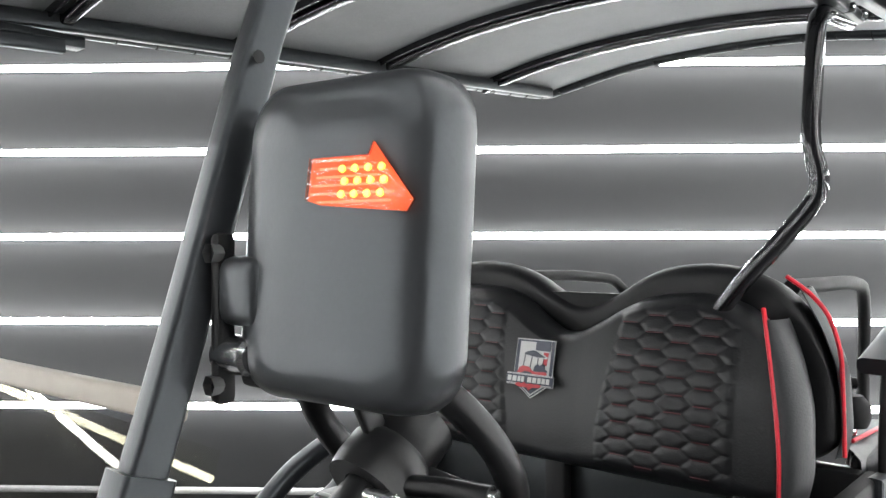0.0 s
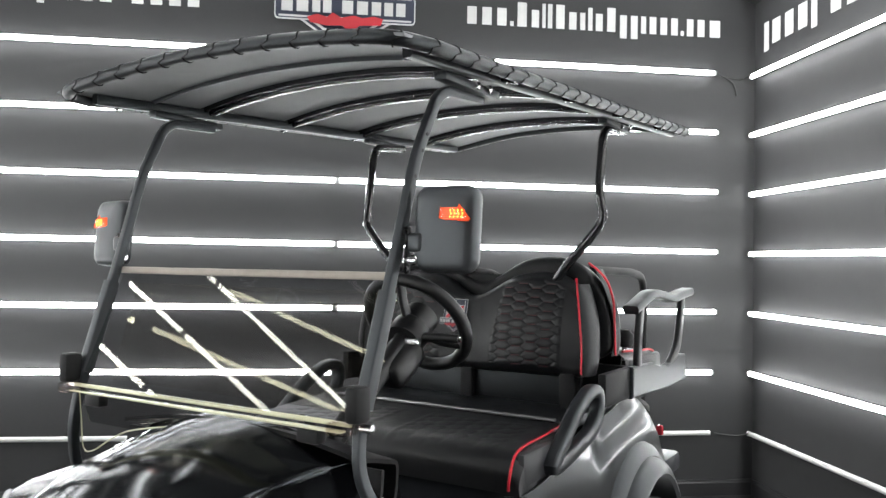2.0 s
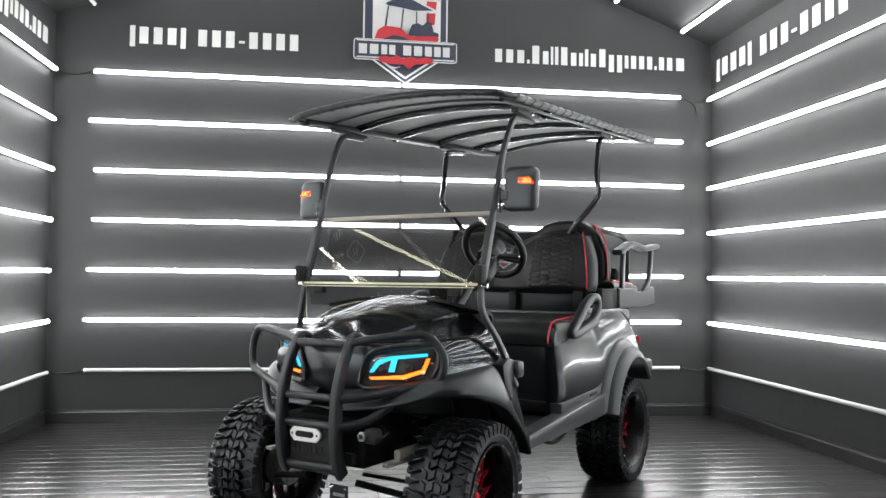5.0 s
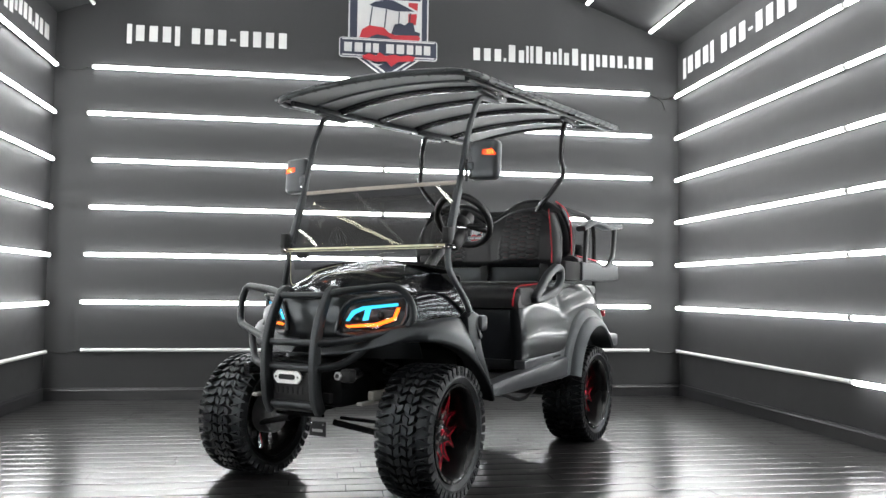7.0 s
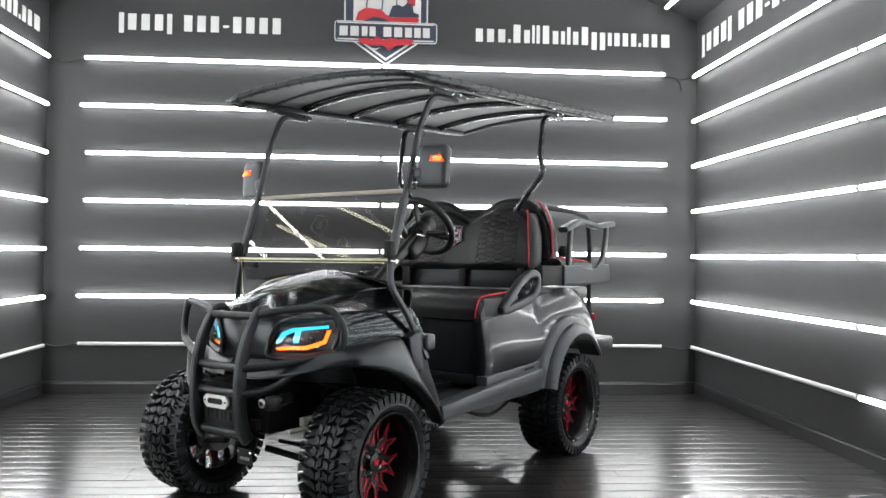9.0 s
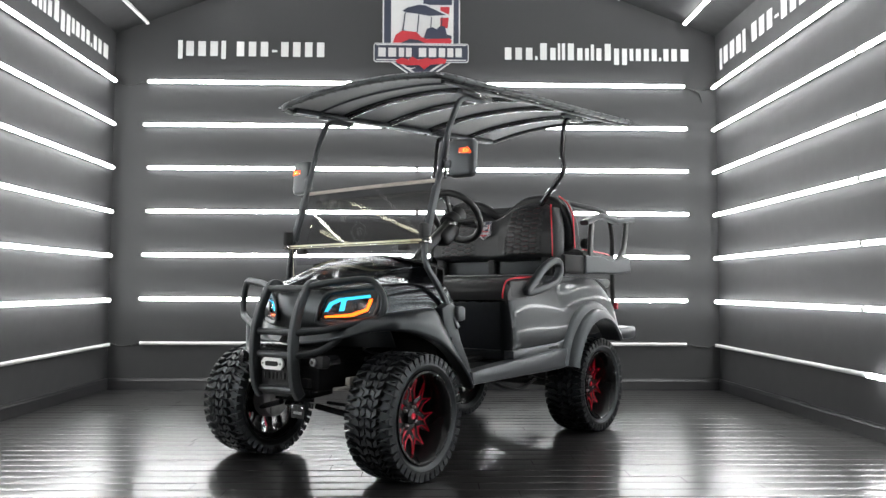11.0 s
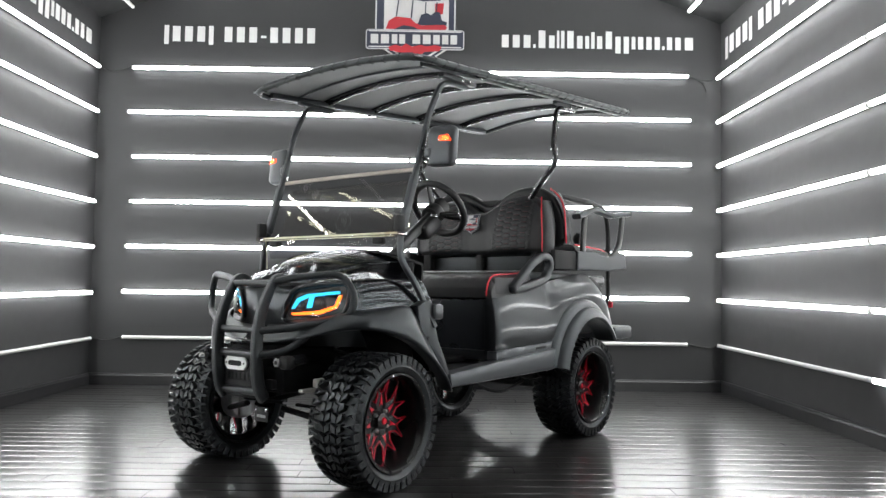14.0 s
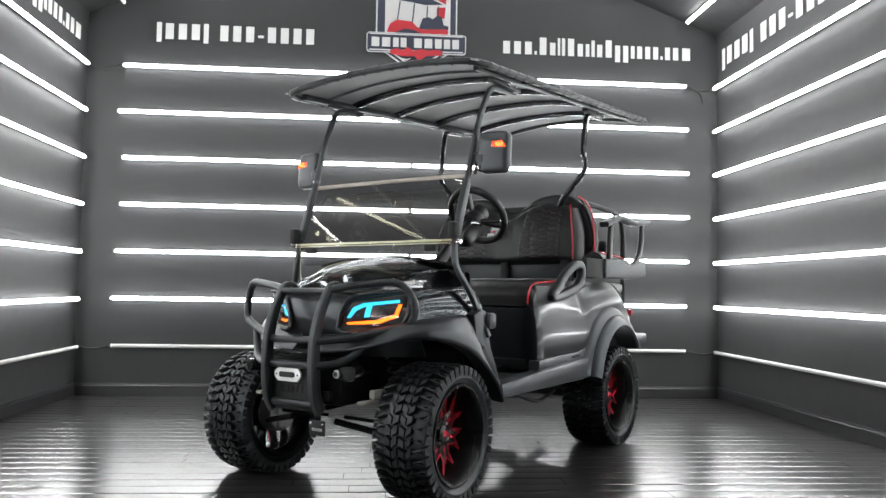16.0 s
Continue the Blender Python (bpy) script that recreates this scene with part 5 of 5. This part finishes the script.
# ---- roof struts
for s in both:
    a = rounded([(1.16, 0.485 * s, rail_z(1.16) - 0.05), (1.345, 0.478 * s, 1.815), (1.43, 0.472 * s, 1.65), (1.50, 0.468 * s, 1.41), (1.61, 0.466 * s, 1.07), (1.622, 0.476 * s, 0.965), (1.575, 0.53 * s, 0.85), (1.485, 0.568 * s, 0.66)], 0.05, 5)
    strut = part("front_strut", sweep(a, oblong(0.025, 0.021, 0.004), up=(0, 1, 0)), FLARE, cart, "dark grey front roof strut")
    part("sleeve", sweep([(1.522, 0.468 * s, 1.345), (1.598, 0.466 * s, 1.105)], oblong(0.034, 0.029, 0.004), up=(0, 1, 0)), FLARE, strut)
    for w in (1.70, 1.66, 1.60):
        u = 1.43 - (w - 1.65) * 0.45
        part("bolt_hole", slab(circle(0.0045, 10), 0.001, 0, Matrix(((1, 0, 0, u), (0, 0, s, 0.4865 * s), (0, 1, 0, w), (0, 0, 0, 1)))), MATTE, strut)
    b = rounded([(0.10, 0.49 * s, rail_z(0.2) - 0.03), (0.30, 0.49 * s, rail_z(0.3) - 0.045), (0.325, 0.49 * s, 1.75), (0.335, 0.488 * s, 1.65), (0.33, 0.51 * s, 1.575), (0.33, 0.44 * s, 1.49), (0.325, 0.36 * s, 1.405), (0.315, 0.31 * s, 1.34)], 0.05, 4)
    part("rear_strut", pipe(b, 0.0165), GLOSSTUBE, cart, "gloss black bent rear roof strut")

# ---- windscreen
screen = empty("windscreen", None, cart)


def face_forward(ob):
    """A single sheet of clear plastic, its face to the front; light passes it."""
    if ob.data.polygons[0].normal.x < 0:
        ob.data.flip_normals()
    ob.visible_shadow = False
    return ob


def sheet(u0, w0, u1, w1, hw, name, mat):
    bm = bmesh.new()
    bm.faces.new([bm.verts.new(p) for p in ((u0, -hw, w0), (u0, hw, w0), (u1, hw, w1), (u1, -hw, w1))])
    return face_forward(part(name, bm, mat, screen, smooth=False))


# the upright pane bows a little across
rows = [[(1.637 - 0.128 * t - 0.075 * v * v, v, 1.08 + 0.29 * t) for v in [0.455 * j / 24 for j in range(-24, 25)]] for t in [i / 6 for i in range(7)]]
tagged(face_forward(part("pane", skin(rows), SMOKE, screen)), "smoked clear acrylic pane")
rows = [[(1.53 - 0.081 * t + 0.022 * v * v, v, 1.08 + 0.262 * t) for v in [0.445 * j / 16 for j in range(-16, 17)]] for t in [i / 4 for i in range(5)]]
tagged(face_forward(part("folded_pane", skin(rows), SMOKE2, screen)), "second folded pane, slightly yellowed")
tagged(sheet(1.595, 0.975, 1.624, 1.07, 0.445, "lower_pane", SMOKE), "smoked acrylic strip above the cowl")
part("top_trim", sweep([(1.509 - 0.075 * v * v, v, 1.378) for v in [0.46 * j / 8 for j in range(-8, 9)]], oblong(0.013, 0.018, 0.004), up=(0, 0, 1)), FOAM, screen, "pale beige edge trim")
foot = [(1.622, -0.452, 1.066), (1.607, -0.462, 0.98), (1.60, -0.46, 0.905), (1.60, -0.42, 0.902), (1.60, -0.36, 0.934), (1.60, -0.28, 0.97), (1.60, -0.14, 0.998)]
part("pane_edge", pipe(curve(foot, 3), 0.0018, n=6), EDGE, screen, "pale edge of the lower pane")
part("hinge_strip", box((0.009, 0.92, 0.010), (1.629, 0, 1.077), 0.002), EDGE, screen)
part("hinge_strip", box((0.02, 0.90, 0.004), (1.643, 0, 1.064), 0.001), EDGE, screen)
for s in both:
    part("clamp", box((0.05, 0.035, 0.075), (1.632, 0.478 * s, 1.12), 0.01), MATTE, screen, "black screen clamp")
    part("clamp_block", box((0.05, 0.05, 0.025), (1.645, 0.45 * s, 1.072), 0.005), CLEARLENS, screen)
    part("latch", box((0.03, 0.06, 0.03), (1.635, 0.36 * s, 1.045), 0.006), MATTE, screen)
    part("hinge_bolt", spin([(0.0001, 0.016), (0.010, 0.014), (0.010, -0.014)], 10, Matrix.Translation((1.612, 0.487 * s, 1.07)), closed=False), CHROME, screen)

# ---- side mirrors
for s in both:
    mir = empty("side_mirror", None, cart)
    turn = Matrix.Translation((1.445, 0.568 * s, 1.482)) @ Matrix.Rotation(radians(-4), 4, "Y") @ Matrix.Rotation(radians(6 * s), 4, "Z")
    layers = []
    for d, k in ((-0.014, 0.97), (-0.010, 1.0), (0.004, 0.99), (0.0125, 0.965), (0.0195, 0.92), (0.0238, 0.84), (0.0277, 0.65), (0.0302, 0.3)):
        layers.append([turn @ Vector((d, (x * k) * 1.0, z * (1 - (1 - k) * 0.62))) for x, z in oblong(0.15, 0.19, 0.032, 6)])
    bm = bmesh.new()
    rings = [[bm.verts.new(p) for p in r] for r in layers]
    n = len(rings[0])
    for r, q in zip(rings, rings[1:]):
        for j in range(n):
            bm.faces.new((r[j], r[(j + 1) % n], q[(j + 1) % n], q[j]))
    bm.faces.new(rings[-1]), bm.faces.new(rings[0][::-1])
    part("housing", bm, SHELL, mir, "satin black mirror housing")
    part("mirror_glass", slab(oblong(0.122, 0.17, 0.026, 5), 0.003, 0, turn @ Matrix.Translation((-0.016, 0, 0)) @ Matrix(((0, 0, 1, 0), (1, 0, 0, 0), (0, 1, 0, 0), (0, 0, 0, 1)))), MIRROR, mir)
    front = turn @ Matrix.Translation((0.0295, 0, 0)) @ Matrix(((0, 0, 1, 0), (s, 0, 0, 0), (0, 1, 0, 0), (0, 0, 0, 1)))
    arrow = [(-0.008, 0.020), (-0.006, 0.043), (0.036, 0.043), (0.039, 0.050), (0.067, 0.019), (0.063, 0.013), (0.003, 0.017)]
    sig = part("arrow_signal", slab(arrow, 0.004, 0.001, front), REDLENS, mir, "orange-red arrow-shaped signal lens")
    part("signal_plate", slab([(x * 0.97, y) for x, y in arrow], 0.001, 0, front), AMBER_PLATE, sig)
    for r in range(6):
        part("lens_rib", box((0.058 - 0.007 * abs(r - 1), 0.0011, 0.0012), (0.024 + 0.0015 * (2 - r), 0.0185 + r * 0.0045, 0.0032), 0, front), RIB, sig)
    bead = None
    for r in range(3):
        for q in range(4):
            if q + r < 6:
                if bead is None:
                    bm = bmesh.new()
                    bmesh.ops.create_icosphere(bm, subdivisions=1, radius=0.0023)
                    bead = part("bead", bm, AMBER_DIM, sig)
                    one = bead
                else:
                    one = new("bead", bead.data)
                    one.parent = sig
                one.location = front @ Vector((0.019 + q * 0.009 + 0.002 * (r % 2), 0.0225 + r * 0.0068, 0.0035))
    part("arm", box((0.034, 0.04, 0.042), (1.468, 0.505 * s, 1.452), 0.009, segments=3), SHELL, mir, "satin charcoal mirror arm")
    part("pivot", spin([(0.0001, 0.017), (0.010, 0.017), (0.0125, 0.014), (0.0125, -0.014), (0.010, -0.017), (0.0001, -0.017)], 18, Matrix.Translation((1.474, 0.497 * s, 1.413)), closed=False), CHROME, mir, "bright metal pivot")
    part("mount", box((0.022, 0.03, 0.036), (1.464, 0.512 * s, 1.412), 0.005), MATTE, mir)
    part("clamp", box((0.014, 0.010, 0.105), (1.479, 0.487 * s, 1.435), 0.004), MATTE, mir)
    for w in (1.475, 1.395):
        part("bolt", spin([(0.0001, 0.005), (0.006, 0.004), (0.0065, -0.004)], 6, Matrix.Translation((1.486, 0.488 * s, w)) @ Matrix.Rotation(radians(90), 4, "Z"), closed=False), STEEL, mir)

# ---- steering
wheel_m = Matrix.Translation((1.065, 0.24, 1.245)) @ Matrix.Rotation(radians(36), 4, "Y")
steer = empty("steering_wheel", None, cart)
part("grip", pipe([wheel_m @ Vector((0, 0.15 * math.cos(2 * math.pi * k / 36), 0.15 * math.sin(2 * math.pi * k / 36))) for k in range(36)], 0.0185, closed=True), BLACKPLASTIC, steer, "black rubber grip")
for a in (90, 210, 330):
    q = radians(a)
    part("spoke", sweep([wheel_m @ Vector((0.03, 0.03 * math.cos(q), 0.03 * math.sin(q))), wheel_m @ Vector((0.02, 0.09 * math.cos(q), 0.09 * math.sin(q))), wheel_m @ Vector((0.0, 0.142 * math.cos(q), 0.142 * math.sin(q)))], oblong(0.03, 0.014, 0.005), up=(0.4, 0.3, 0.8)), BLACKPLASTIC, steer)
part("hub", spin([(0.0001, -0.03), (0.045, -0.026), (0.05, 0.0), (0.05, 0.03), (0.0001, 0.04)], 20, wheel_m @ Matrix.Rotation(radians(90), 4, "Z") @ Matrix.Translation((0, 0, 0)), closed=False), BLACKPLASTIC, steer)
part("hub_screw", spin([(0.0001, -0.034), (0.008, -0.033), (0.009, -0.026)], 8, wheel_m @ Matrix.Rotation(radians(90), 4, "Z"), closed=False), CHROME, steer)
part("column", sweep([wheel_m @ Vector((0.02, 0, 0)), (1.32, 0.24, 1.06), (1.45, 0.24, 0.95)], oblong(0.05, 0.046, 0.016), up=(0, 1, 0)), BLACKPLASTIC, steer, "black steering column shroud")
part("shroud", box((0.15, 0.10, 0.085), (0, 0, 0), 0.03, wheel_m @ Matrix.Translation((0.13, 0, -0.03)), 3), BLACKPLASTIC, steer, "satin black column shroud")
part("collar", spin([(0.03, -0.05), (0.052, -0.05), (0.055, -0.03), (0.055, 0.0), (0.048, 0.01), (0.03, 0.01)], 24, wheel_m @ Matrix.Translation((0.03, 0, 0)) @ Matrix.Rotation(radians(90), 4, "Z")), BLACKPLASTIC, steer)
part("key_barrel", spin([(0.0001, -0.012), (0.009, -0.011), (0.011, 0.0), (0.011, 0.03)], 12, wheel_m @ Matrix.Translation((0.09, 0.05, 0.01)) @ Matrix.Rotation(radians(180), 4, "Z"), closed=False), CHROME, steer, "bright key switch")
lever = part("shift_lever", pipe([wheel_m @ Vector((0.06, 0.04, 0)), wheel_m @ Vector((0.045, 0.09, -0.008)), wheel_m @ Vector((0.035, 0.145, -0.018))], 0.0125), BLACKPLASTIC, steer)
part("lever_tip", pipe([wheel_m @ Vector((0.0352, 0.144, -0.0178)), wheel_m @ Vector((0.034, 0.153, -0.0195))], 0.0095), CHROME, lever, "bright lever tip")

# ---- dash
dash = empty("dashboard", None, cart)
part("dash_top", skin(lerp_rows([[(1.52, y, 1.02 - 0.25 * abs(y) ** 2), (1.42, y, 1.0 - 0.25 * abs(y) ** 2), (1.37, y, 0.93), (1.40, y, 0.78), (1.47, y, 0.70)] for y in (-0.40, -0.22, 0, 0.22, 0.40)], 3), 0.01), MATTE, dash)
part("gauge", spin([(0.0001, 0.01), (0.04, 0.01), (0.05, 0.0), (0.05, -0.03)], 20, Matrix.Translation((1.40, 0.1, 0.98)) @ Matrix.Rotation(radians(60), 4, "Y") @ Matrix.Rotation(radians(90), 4, "X"), closed=False), GLOSSTUBE, dash)

# ---------------------------------------------------------------- floor boards
floor = setting("floor", box((XR - XL + 2 * T, YB - YF + 2 * T, 0.03), (XM, (YB + YF) / 2, -0.021), 0), SUB, "near-black lacquered plank floor with satin sheen", "floor")
BOARD_W, BOARD_L = 0.121, 1.22


def board_mesh(length):
    """A board slightly crowned across, square at its ends."""
    bm = bmesh.new()
    w, rows = BOARD_W / 2 - 0.0025, []
    for k in (-1, -0.96, -0.85, -0.5, 0, 0.5, 0.85, 0.96, 1):
        z = -0.0008 * k ** 2 - 0.001 * k ** 12
        rows.append([(x, k * w, z) for x in (-length / 2 + 0.0015, length / 2 - 0.0015)])
    rows = [[(x, -w, -0.006) for x, _, _ in rows[0]]] + rows + [[(x, w, -0.006) for x, _, _ in rows[0]]]
    skin([r[::-1] for r in rows], bm=bm)
    for f in bm.faces:
        f.smooth = abs(f.normal.z) > 0.5
    me = bpy.data.meshes.new("plank")
    bm.to_mesh(me)
    bm.free()
    me.materials.append(PLANK)
    return me


boards = {}
rng = random.Random(7)
rest = bmesh.new()
rows_n = int((YB - YF) / BOARD_W) + 1
for r in range(rows_n):
    y = YB - BOARD_W * (r + 0.5)
    if y - BOARD_W / 2 < YF:
        break
    x = XL - rng.random() * (BOARD_L - 0.2)
    while x < XR:
        a, b = max(x, XL), min(x + BOARD_L, XR)
        if b - a > 0.05:
            key = round(b - a, 2)
            if -2.2 < y and len(floor.children) < 300:
                if key not in boards:
                    boards[key] = board_mesh(b - a)
                ob = new("plank", boards[key])
                ob.parent = floor
                ob.location = ((a + b) / 2, y, rng.uniform(-0.0004, 0.0004))
                ob.rotation_euler = (rng.uniform(-0.003, 0.003), rng.uniform(-0.0006, 0.0006), 0)
            else:
                box((b - a - 0.003, BOARD_W - 0.003, 0.006), ((a + b) / 2, y, -0.003), 0, bm=rest)
        x += BOARD_L
rest_ob = tagged(link("planks", rest, PLANK, smooth=False), "near-black lacquered planks", kind="stuff")
rest_ob.parent = floor
